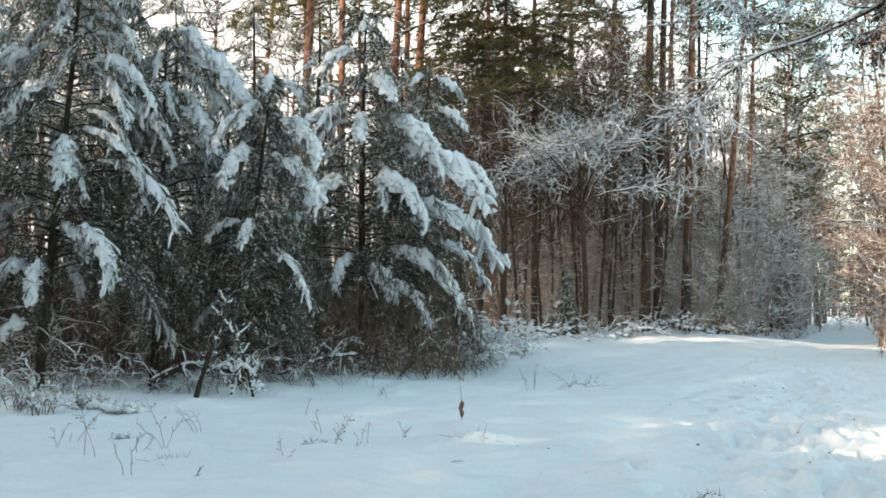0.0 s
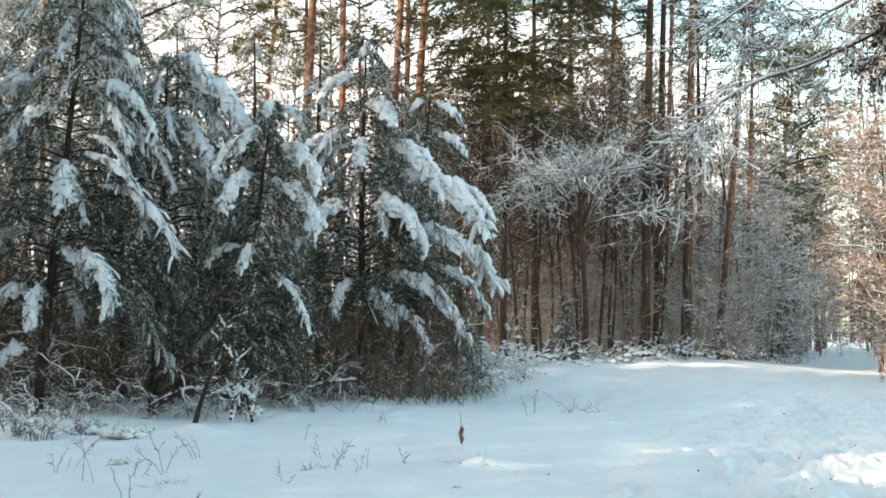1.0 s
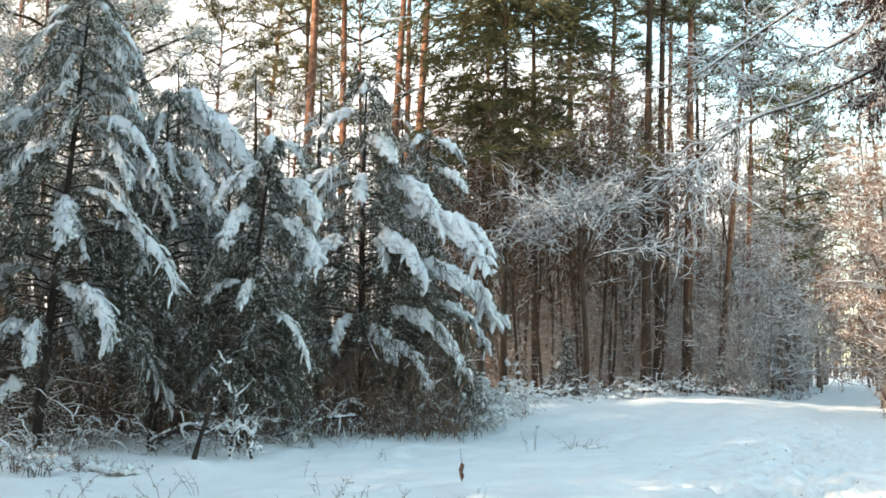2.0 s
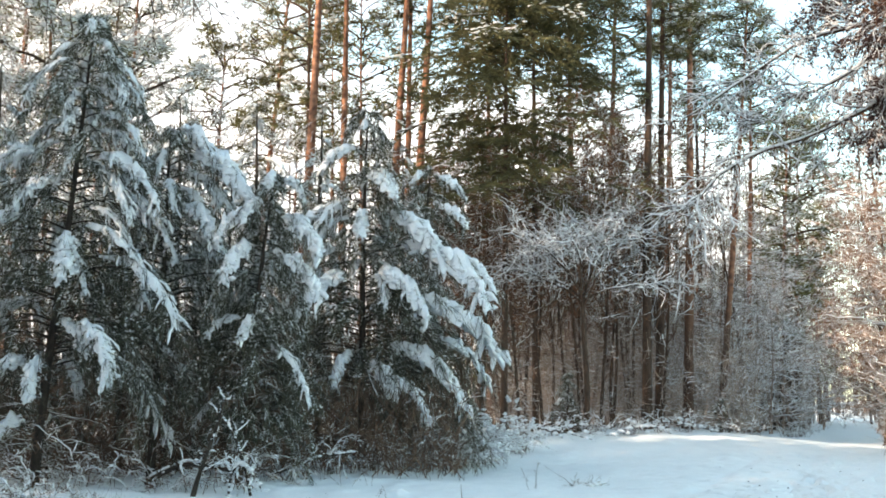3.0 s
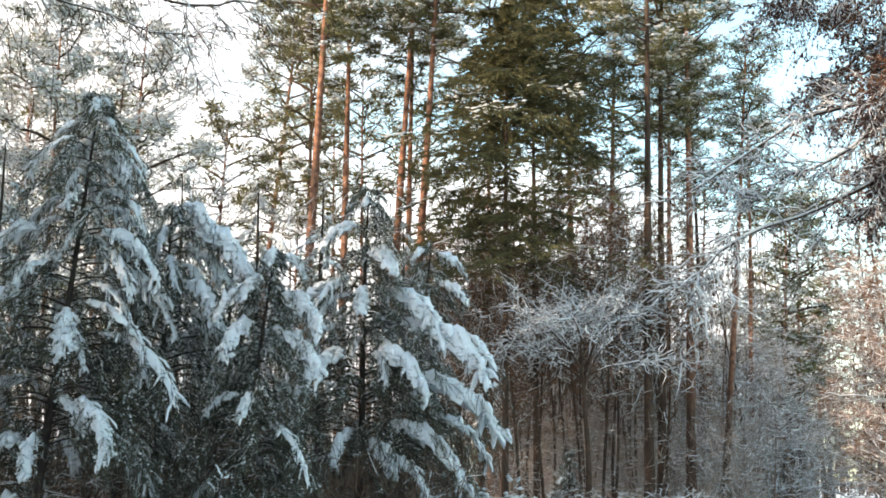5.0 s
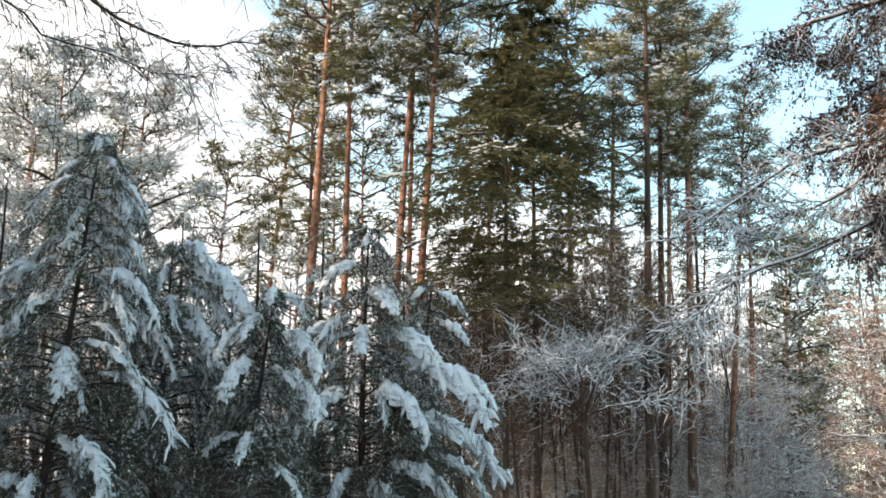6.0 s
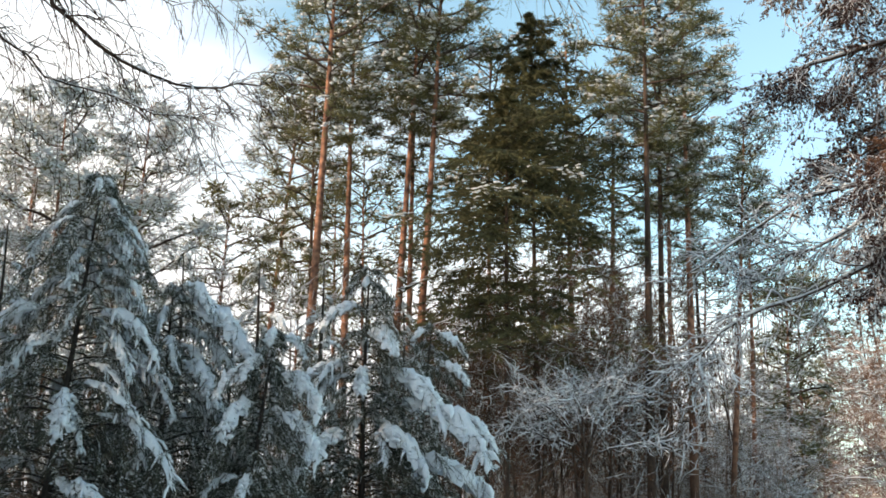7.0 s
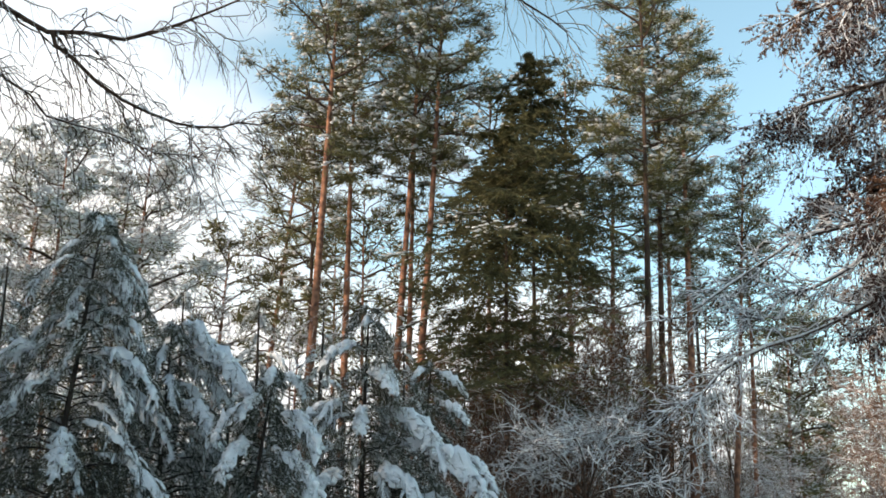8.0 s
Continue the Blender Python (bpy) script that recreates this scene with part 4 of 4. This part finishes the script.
thicket("undergrowth", "brown leafless undergrowth between the trunks of the forest", 1.2, 11.0, 40.0, 60, 14000, 4.2, TWIG_PALE, 640, 0.6, slope=0.25)
thicket("undergrowth", "thin frosted twigs along the forest edge", 1.6, 9.4, 36.4, 39.5, 500, 3.0, TWIG_PALE, 645, 0.8, slope=0.3)
thicket("undergrowth", "dark dead undergrowth beneath the young pines", -10.5, 0.4, 20.8, 31, 12000, 2.0, TWIG, 641, 0.07)
thicket("undergrowth", "frosted twigs along the edge of the track", 14.0, 17.2, 54, 95, 4000, 3.0, TWIG_PALE, 642, 0.6, slope=0.32)
thicket("undergrowth", "hazy brush where the track is lost among the trees", 22.0, 52.0, 98, 125, 6000, 4.5, TWIG_GREY, 644, 0.2)
thicket("undergrowth", "brown leafless brush beside the track", 11.2, 14.2, 29, 85, 6000, 3.5, TWIG_PALE, 643, 0.45, slope=0.372)


# ---- unseen pines on the sunny side, added to throw shade into the clearing ----
def shade_wood():
    kinds = [tall_pine(-30 - 4 * k, -16 - 3 * k, 19 + 1.5 * k, 0.0, 660 + k, 0.2, 0.10, 3.2, 270, label="unseen tall pine added to throw shade", full=8, snow=0.0, coarse=4.6, split=False, frost=0) for k in range(3)]
    # also unseen: cuts the sun streak short on the left
    tall_pine(-15.8, 3.2, 7.2, 0.0, 664, 0.1, 0.06, 2.2, 260, label="unseen bushy pine added to throw shade", full=9, snow=0.0, coarse=3.2, split=False, frost=0)
    rng = np.random.default_rng(661)
    for k in range(24):
        u = -19 + k * 1.76
        d = rng.uniform(20, 32)
        # a row across the sun's way
        x = -0.90 * d - 0.44 * u
        y = -0.44 * d + 0.90 * u + 8
        # gaps left so that strips of sun reach the snow
        if abs(u - 2.7) < 0.75 or abs(u - 19.4) < 1.0 or x > -0.42 * y - 4 and y > 0:
            continue
        copy_thing(kinds[k % 3], pose(x, y, gz(x, y), 0, 0, rng.uniform(0, 360)))
        # and a second row behind it
        x, y = x - 0.9 * 9 - 0.4, y - 0.44 * 9 + 0.8
        copy_thing(kinds[(k + 1) % 3], pose(x, y, gz(x, y), 0, 0, rng.uniform(0, 360)))
    # more unseen trees beside and behind the camera, blocking sun and sky
    for k, (x, y) in enumerate(((-15.5, 25), (-20, 24), (-16, 9.0), (-20, 6.5), (-18, 11), (-21, 8), (-11.5, -4.5), (-7, -8), (-2, -10), (3, -9), (8, -8), (12, -4), (14, 2), (13, 8), (-10, -5.5), (18, -8), (17, 5))):
        copy_thing(kinds[k % 3], pose(x, y, gz(x, y), 0, 0, rng.uniform(0, 360)))


shade_wood()


# ---- trees whose branches hang into the view from the sides ----
def limb_path(pts, n=12):
    pts = np.array(pts, float)
    s = np.linspace(0, len(pts) - 1, n)
    out = []
    for u in s:
        i = min(int(u), len(pts) - 2)
        w = u - i
        p0, p1, p2, p3 = pts[max(i - 1, 0)], pts[i], pts[i + 1], pts[min(i + 2, len(pts) - 1)]
        out.append(0.5 * (2 * p1 + (p2 - p0) * w + (2 * p0 - 5 * p1 + 4 * p2 - p3) * w * w + (3 * p1 - p0 - 3 * p2 + p3) * w ** 3))
    return np.array(out)


def overhanging(name, x, y, height, girth, limbs, seed, label, category, leaves=0, snow=0.0, twigs=(12, 5), droop=-0.25, lean=0.0):
    rng = np.random.default_rng(seed)
    root = thing(name, (x, y, gz(x, y)), label, category)
    org = np.array([x, y, gz(x, y)])
    t = np.linspace(0, 1, 12)
    b = Build()
    b.tubes(np.stack([lean * t, 0.1 * np.sin(3 * t), t * height - 0.2], 1), girth * (1 - 0.75 * t), 10)
    part("trunk", b, BARK_DARK, root)
    for j, (pts, r) in enumerate(limbs):
        P = (limb_path(pts) - org)[None]
        P[0, 1:-1] += rng.normal(0, 0.02, (P.shape[1] - 2, 3))
        R = (r * np.linspace(1, 0.22, P.shape[1]))[None]
        b, sn, lf = Build(), Build(), Build()
        b.tubes(P, R, 6, 0)
        length = np.linalg.norm(np.diff(P[0], axis=0), axis=1).sum()
        Q, RQ = spawn(P, R, twigs[0] if leaves or j < 3 else twigs[0] // 2, 0.1, 1, 0.75, min(0.26, 0.95 / length), 6, rng, droop=-0.12 if leaves and j < 3 else droop, wob=0.10 if leaves and j < 3 else 0.06, thin=0.40, flat=0.7, even=0.35)
        Q2, R2 = spawn(Q, RQ, twigs[1], 0.15, 1, 0.75, 0.5, 4, rng, droop=0.0 if leaves and j < 3 else droop, wob=0.09, thin=0.6)
        RQ = np.maximum(RQ, 0.0035)
        b.tubes(Q, RQ, 4, 0)
        b.slips(Q2, 0.008, rng, 0)
        bo = part("branch", b, BARK_DARK, root)
        if snow:
            # the lower boughs out over the clearing carry the most
            load = snow * (1.7 if leaves and j < 3 else 1.2 if not leaves or j == 4 else 0.95)
            lie_snow(sn, P, r * 0.9 * min(load, 1.0), rng, 0, 5, lift=1.0)
            lie_snow(sn, Q, 0.010 * load, rng, 0, 4, keep=0.85, lift=0.9)
            pick = rng.random(len(Q2)) < 0.75 * min(1, load)
            sn.slips(Q2[pick] + np.array([0, 0, 0.006]), 0.013 * load, rng)
            stuff(part("snow_cap", sn, SNOW_LOAD, bo, "white snow"))
        if leaves:
            B, T = along(Q2, leaves if j > 2 else 1, rng, 0.2, 1)
            lf.leaves(B, rng.normal(size=B.shape) * 0.6 + np.array([0, 0, -0.8]), rng.uniform(0.035, 0.075, len(B)), rng.uniform(0.018, 0.036, len(B)), rng)
            # every fourth bough: lighter, redder leaves, coloured as if the sun lit them
            stuff(part("foliage", lf, LEAF_OAK if j % 4 else LEAF_BROWN, bo, "withered brown leaves"))
    return root


overhanging("bare_tree", -6.2, 8.2, 11.0, 0.17, (
    (((-6.1, 8.2, 7.3), (-4.9, 8.8, 7.0), (-3.91, 9, 6.50), (-3.44, 9, 6.25), (-2.99, 9, 6.21), (-2.55, 9, 6.23), (-2.26, 9, 6.34), (-1.92, 9, 6.52), (-1.72, 9, 6.62)), 0.030),
    (((-3.45, 9, 6.25), (-3.21, 9, 5.90), (-2.64, 9, 5.53), (-2.14, 9, 5.35), (-1.80, 9, 5.36), (-1.42, 9, 5.41)), 0.021),
    (((-6.1, 8.2, 6.6), (-4.6, 8.8, 6.2), (-3.83, 9, 5.80), (-3.51, 9, 5.53), (-3.05, 9, 5.29), (-2.41, 9, 5.10), (-2.07, 9, 5.06)), 0.016),
    (((-6.1, 8.2, 8.6), (-3.5, 8.9, 8.2), (-1.2, 9, 7.4), (0.2, 9, 6.95), (0.66, 9, 6.57), (1.07, 9, 6.25)), 0.028)),
    700, "bare broadleaved tree whose dark branches hang into the clearing", "tree", twigs=(38, 6), snow=0.40, droop=-0.55)

overhanging("oak_tree", 9.2, 15.5, 13.0, 0.22, (
    (((9.2, 15.5, 6.6), (7.4, 15.8, 6.2), (6.0, 16, 5.55), (5.32, 16, 5.24), (4.5, 16, 4.95), (3.9, 16, 4.6), (3.59, 16, 4.2)), 0.036),
    (((9.2, 15.5, 7.6), (7.6, 16, 7.2), (6.4, 16.2, 6.95), (5.25, 16.2, 6.65), (4.25, 16.2, 5.95), (3.5, 16.2, 5.5)), 0.036),
    (((9.2, 15.5, 7.0), (7.6, 15.9, 6.9), (6.4, 16.1, 6.5), (5.85, 16.1, 6.15), (5.1, 16.1, 5.75), (4.4, 16.1, 5.45)), 0.030),
    (((9.20, 15.5, 9.6), (7.63, 15.6, 9.3), (6.40, 15.8, 9.0), (5.44, 16, 8.7), (4.92, 16, 8.2)), 0.042),
    (((9.20, 15.5, 10.6), (7.45, 15.4, 10.6), (6.06, 15.6, 10.3), (5.18, 15.8, 10.0)), 0.040),
    (((9.20, 15.5, 8.6), (7.98, 16.4, 8.4), (6.79, 17, 7.8), (5.86, 17.2, 7.2)), 0.035),
    (((9.20, 15.5, 9.0), (7.98, 16.4, 8.6), (6.75, 17, 8.1), (6.06, 17.2, 7.6)), 0.035),
    (((9.20, 15.5, 11.4), (7.63, 15.2, 11.2), (6.40, 15.0, 10.4), (5.71, 15, 9.4)), 0.035),
    (((9.20, 15.5, 7.8), (8.15, 15.0, 7.8), (7.10, 14.8, 7.4), (6.14, 14.8, 6.9)), 0.030),
    (((9.20, 15.5, 6.0), (8.09, 15.6, 6.2), (7.06, 15.8, 6.1), (6.32, 15.8, 5.8)), 0.026),
    (((9.20, 15.5, 5.4), (8.09, 15.8, 5.9), (7.16, 16.0, 5.8), (6.14, 16.0, 5.3)), 0.026),
    (((9.20, 15.5, 11.6), (8.3, 16.0, 11.7), (7.1, 16.4, 11.0), (6.1, 16.6, 10.0)), 0.028),
    (((9.20, 15.5, 8.8), (8.4, 15.9, 9.2), (7.2, 16.2, 8.9), (6.0, 16.4, 8.2)), 0.026),
    (((9.20, 15.5, 7.2), (8.4, 15.3, 7.5), (7.1, 15.2, 7.2), (5.9, 15.2, 6.5)), 0.026),
    (((9.20, 15.5, 10.4), (8.4, 15.6, 10.8), (7.2, 15.7, 10.3), (6.0, 15.8, 9.4)), 0.026),
    (((9.20, 15.5, 10.2), (8.15, 16.6, 10.0), (7.10, 17.0, 9.4), (6.32, 17.2, 8.8)), 0.030),
    (((9.20, 15.5, 8.0), (8.33, 16.2, 8.4), (7.54, 16.6, 8.3), (6.75, 16.8, 7.9)), 0.028),
    (((9.20, 15.5, 6.8), (8.27, 16.4, 6.9), (7.53, 17.0, 6.7), (6.79, 17.4, 6.2)), 0.028),
    (((9.20, 15.5, 10.0), (8.33, 15.0, 10.1), (7.45, 14.9, 9.8), (6.58, 14.9, 9.2)), 0.028),
    (((9.20, 15.5, 9.2), (8.33, 15.2, 9.4), (7.37, 15.0, 9.0), (6.49, 15.0, 8.2)), 0.028)),
    710, "oak overhanging the track, with withered leaves and frosted twigs", "tree", leaves=7, snow=0.95, twigs=(54, 11))


# ---- undergrowth and weeds ----
rng1 = np.random.default_rng(800)


def brush(x, y, h, seed, heavy=1.0, label="snowed-over brushwood at the foot of the pines"):
    rng = np.random.default_rng(seed)
    root = thing("bush", (x, y, gz(x, y)), label, "bush", "brushwood along the pine edge")
    m = 14
    a = rng.uniform(0, 6.3, m)
    s = np.linspace(0, 1, 7)
    ln = h * rng.uniform(0.5, 1.5, m)
    out, up = rng.uniform(0.3, 1.0, m), rng.uniform(0.7, 1.6, m)
    P = np.stack([np.cos(a)[:, None] * ln[:, None] * s * out[:, None], np.sin(a)[:, None] * ln[:, None] * s * out[:, None], ln[:, None] * (up[:, None] * s - 0.75 * s ** 2)], -1) + np.cumsum(rng.normal(size=(m, 7, 3)), 1) * 0.055 * h
    P += rng.normal(size=(m, 1, 3)) * np.array([0.25, 0.25, 0]) * h
    P[:, 0, 2] = -0.05
    R = np.full((m, 7), 0.006) * np.linspace(1, 0.4, 7)
    Q, RQ = spawn(P, R, 7, 0.2, 1, 0.9, 0.4, 4, rng, droop=-0.2, wob=0.10, thin=0.7)
    B, T = along(Q, 4, rng, 0.1, 1)
    b, sn = Build(), Build()
    b.tubes(P, R, 4)
    b.tubes(Q, RQ, 3)
    b.blades(B, T + rng.normal(size=B.shape) * 0.7, rng.uniform(0.08, 0.3, len(B)) * h, 0.007, rng)
    part("stem_clump", b, TWIG, root)
    lie_snow(sn, P[:, 1:], 0.018, rng, 0, 4, keep=0.6)
    lie_snow(sn, Q, 0.015, rng, 0, 4, keep=0.4)
    C, _ = along(Q, int(3 * heavy), rng, 0, 1)
    C = C[rng.random(len(C)) < 0.6]
    sn.lumps(C + np.array([0, 0, 0.012]), heavy * rng.uniform(0.010, 0.036, len(C)) * (0.5 + 0.5 * h), rng, 0, 0.6)
    stuff(part("snow_cap", sn, SNOW_LOAD, root, "white snow"))


for k, (x, y, h) in enumerate(((-5.75, 15.6, 0.45), (-5.3, 15.2, 0.35), (-4.9, 15.8, 0.32), (-7.0, 17.6, 0.7), (-6.2, 18.0, 0.6), (-5.6, 18.6, 0.8), (-4.6, 18.6, 0.5), (-3.7, 18.4, 0.75), (-3.2, 18.4, 0.6), (-2.6, 20.3, 0.8), (-2.0, 21.4, 0.7), (-1.2, 22.6, 0.7),
                               (-0.6, 23.2, 0.8), (0.1, 24.2, 0.9), (0.6, 25.0, 1.1), (0.9, 25.8, 1.1), (1.4, 27.5, 1.0), (1.9, 29.0, 0.8), (-6.9, 20.2, 1.0), (-4.2, 21.2, 1.0), (-2.6, 22.6, 1.0), (-5.7, 22.6, 1.1),
                               (3.2, 34, 0.6), (4.6, 34.6, 0.7), (5.6, 35, 0.6), (6.6, 35.6, 0.7), (7.6, 36, 0.6), (8.8, 37, 0.6), (10.2, 38, 0.6), (2.4, 33, 0.6), (12.5, 42, 0.5), (13.6, 44, 0.5))):
    brush(x, y, h, 810 + k, 2.1 if 13 <= k <= 17 else 1.1 if k > 21 else 0.8)


def weed(x, y, h, seed, side=2):
    h *= 1.3
    rng = np.random.default_rng(seed)
    root = thing("weed", (x, y, gz(x, y)), "thin dry weed stalk sticking out of the snow", "weed", "dry weeds in the snow")
    s = np.linspace(0, 1, 8)
    b = Build()
    for j in range(rng.integers(1, 4)):
        k = h * rng.uniform(0.5, 1.1)
        P = np.stack([k * 0.5 * rng.normal() * s ** 1.6, k * 0.3 * rng.normal() * s, k * s * rng.uniform(0.6, 1) - 0.03], 1)[None] + np.cumsum(rng.normal(size=(1, 8, 3)), 1) * 0.007
        P[0] += np.array([rng.normal(0, 0.08) if j else 0, rng.normal(0, 0.08) if j else 0, 0]) - np.array([P[0, 0, 0], P[0, 0, 1], 0])
        R = np.full((1, 8), 0.0031) * np.linspace(1, 0.55, 8)
        b.tubes(P, R, 4)
        Q, RQ = spawn(P, R, side, 0.4, 1, 0.8, 0.28, 4, rng, droop=-0.1, wob=0.12, thin=0.7)
        b.tubes(Q, np.maximum(RQ, 0.0022), 3)
        if rng.random() < 0.2:
            b.lumps(Q[:, -1], rng.uniform(0.006, 0.014, len(Q)), rng, 0, 1.0)
    part("stalk", b, STALK, root)


for k, (x, y, h) in enumerate(((-3.75, 11.2, 0.42), (-3.3, 10.6, 0.45), (-2.95, 10.9, 0.25), (-2.75, 11.4, 0.4), (-2.6, 12.4, 0.35), (-2.55, 9.4, 0.3), (-1.45, 10.6, 0.3), (-1.35, 12.6, 0.32), (-1.1, 11.8, 0.38),
                               (-1.02, 11.9, 0.35), (-0.85, 11.6, 0.28), (-0.4, 12.6, 0.2), (-3.9, 12.0, 0.3), (-0.2, 20.5, 0.35), (0.3, 21.0, 0.4), (1.5, 18.8, 0.4), (2.2, 19.6, 0.25), (2.6, 20.2, 0.2), (-1.5, 19.2, 0.5), (-1.25, 19.4, 0.5),
                               (-2.0, 9.3, 0.15), (-1.8, 15.0, 0.3), (-0.95, 17.5, 0.3))):
    weed(x, y, h, 900 + k, side=3 if k % 3 else 5)

# a single dead spike with a dark seed head
spike = thing("seed_spike", (0.23, 14.0, gz(0.23, 14.0)), "dry upright plant spike with a dark shaggy seed head", "weed")
b = Build()
s = np.linspace(0, 1, 8)
b.tubes(np.stack([0.01 * np.sin(5 * s), 0 * s, 0.44 * s - 0.02], 1), 0.006 * (1 - 0.5 * s), 6)
part("stalk", b, STALK, spike)
b = Build()
b.tubes(np.stack([0.008 * np.sin(9 * s), 0 * s, 0.04 + 0.20 * s], 1), 0.028 * np.array([0.35, 0.8, 1.0, 0.7, 1.05, 0.9, 0.95, 0.3]), 8)
part("seed_head", b, SEED, spike, "dark brown shaggy seed head")


# ---- fallen and leaning wood at the edge of the pines ----
def dead_log(pts, r, seed, label, name="fallen_branch", snow=0.05):
    rng = np.random.default_rng(seed)
    x, y = pts[0][0], pts[0][1]
    org = np.array([x, y, gz(x, y)])
    root = thing(name, tuple(org), label, "dead wood")
    P = (limb_path(pts, 10) - np.array([x, y, org[2] if y > 25 else 0]))[None]
    R = (r * np.linspace(1, 0.45, 10) * rng.uniform(0.9, 1.1, 10))[None]
    b = Build()
    b.tubes(P, R, 7)
    Q, RQ = spawn(P, R, 9, 0.2, 1, 0.9, 0.3, 5, rng, droop=-0.1, wob=0.07, thin=0.3)
    part("stick", b, BARK_YOUNG, root)
    for i in range(len(Q)):
        b = Build()
        b.tubes(Q[i:i + 1], RQ[i:i + 1], 4)
        part("twig", b, BARK_YOUNG, root)
    sn = Build()
    lie_snow(sn, Q, 0.015, rng, 0, 4, keep=0.8)
    C, _ = along(P, 26, rng, 0, 1)
    sn.lumps(C + np.array([0, 0, r]), snow * rng.uniform(0.5, 1.3, len(C)), rng)
    C, _ = along(Q, 5, rng, 0, 1)
    sn.lumps(C, rng.uniform(0.010, 0.030, len(C)), rng, 0, 0.6)
    stuff(part("snow_cap", sn, SNOW_LOAD, root, "white snow"))


dead_log(((-3.78, 17.6, 0.0), (-3.68, 17.7, 0.45), (-3.52, 17.9, 1.0), (-3.40, 18.0, 1.5)), 0.045, 930, "short dark dead stick leaning out of the snow", "leaning_stick", 0.02)
dead_log(((-4.75, 18.6, 0.10), (-4.3, 18.3, 0.32), (-3.9, 18.1, 0.42), (-3.3, 18.2, 0.30)), 0.05, 931, "fallen branch propped at the pine edge under snow")
dead_log(((-2.92, 17.7, 0.0), (-3.05, 17.75, 0.5), (-3.25, 17.85, 0.95), (-3.55, 18.0, 1.3)), 0.024, 932, "broken bough hanging to the ground under snow", snow=0.03)
dead_log(((-3.25, 17.65, 0.0), (-3.2, 17.6, 0.35), (-3.0, 17.5, 0.5), (-2.7, 17.4, 0.12)), 0.02, 934, "broken bough hanging to the ground under snow", snow=0.05)
dead_log(((-2.9, 20.2, 0.1), (-2.2, 20.6, 0.35), (-1.6, 20.9, 0.42)), 0.025, 933, "snowy dead branch lying before the pines")


def hump(x, y, r, h, seed, label="tuft of dead grass and leaves under a snow hump"):
    rng = np.random.default_rng(seed)
    root = thing("grass_tuft", (x, y, gz(x, y)), label, "grass tuft", "tufts in the snow")
    b, sn = Build(), Build()
    C = rng.normal(size=(12, 3)) * np.array([r * 0.5, r * 0.4, 0.0]) + np.array([0, 0, h * 0.2])
    sn.lumps(C, r * rng.uniform(0.2, 0.45, 12), rng, 0, h / r)
    B = rng.normal(size=(90, 3)) * np.array([r * 0.5, r * 0.45, 0.0]) + np.array([0, 0, h * 0.2])
    b.blades(B, rng.normal(size=(90, 3)) * np.array([1, 1, 0.5]) + np.array([0, 0, 0.25]), rng.uniform(0.4, 1.6, 90) * h, 0.007, rng, 0)
    part("blade_clump", b, STALK, root)
    part("snow_cap", sn, SNOW, root)


for k, (x, y, r, h) in enumerate(((-2.45, 10.35, 0.14, 0.10), (0.38, 12.1, 0.20, 0.14), (-4.2, 15.2, 0.25, 0.2), (-4.6, 15.6, 0.3, 0.25), (-3.4, 12.3, 0.12, 0.08), (-0.7, 9.0, 0.1, 0.06), (2.3, 19.7, 0.2, 0.12), (2.6, 19.9, 0.2, 0.12), (-1.3, 11.7, 0.14, 0.08), (2.0, 8.6, 0.12, 0.07), (0.13, 10.4, 0.05, 0.03))):
    hump(x, y, r, h, 950 + k)

# withered leaves and bits of bark trodden into the way
def litter():
    rng = np.random.default_rng(970)
    m = 80
    y = 8 + 17 * rng.random(m) ** 1.4
    x = 0.369 * y - 0.9 + rng.normal(0, 1.1, m)
    x[:12] = rng.uniform(-3, 3, 12)
    b = Build()
    B = np.stack([x, y, ground_z(x, y) + 0.012], 1)
    b.leaves(B, rng.normal(size=(m, 3)) * np.array([1, 1, 0.35]) + np.array([0, 0, 0.25]), rng.uniform(0.015, 0.040, m), rng.uniform(0.010, 0.026, m), rng)
    tagged(part("leaf_litter", b, LEAF_OAK), "withered leaves scattered on the snow", "leaves", kind="stuff")


litter()

# lying brushwood along the forest edge
rng2 = np.random.default_rng(980)
for k in range(8):
    x = 2.0 + k * 0.78 + rng2.normal(0, 0.2)
    y = 31.5 + 0.62 * x + rng2.normal(0, 0.5)
    z = gz(x, y)
    w, a = rng2.uniform(0.8, 1.5), rng2.normal(0, 0.35)
    dead_log(((x - w, y - w * a, z + 0.02), (x - w * 0.3, y, z + rng2.uniform(0.15, 0.4)), (x + w * 0.4, y, z + rng2.uniform(0.1, 0.4)), (x + w, y + w * a, z + 0.03)), 0.018, 985 + k, "snow-covered brushwood lying at the forest edge", snow=0.09)

# a knee-high pine between the trunks
young_pine(3.9, 36.0, 2.0, 0.75, 990, "small young pine dusted with snow at the forest edge", first=0.2, boughs=34, snow=0.3, fullness=0.7)
young_pine(9.3, 38.6, 1.2, 0.5, 991, "knee-high young pine dusted with snow", first=0.15, boughs=22, snow=0.3, fullness=0.7)
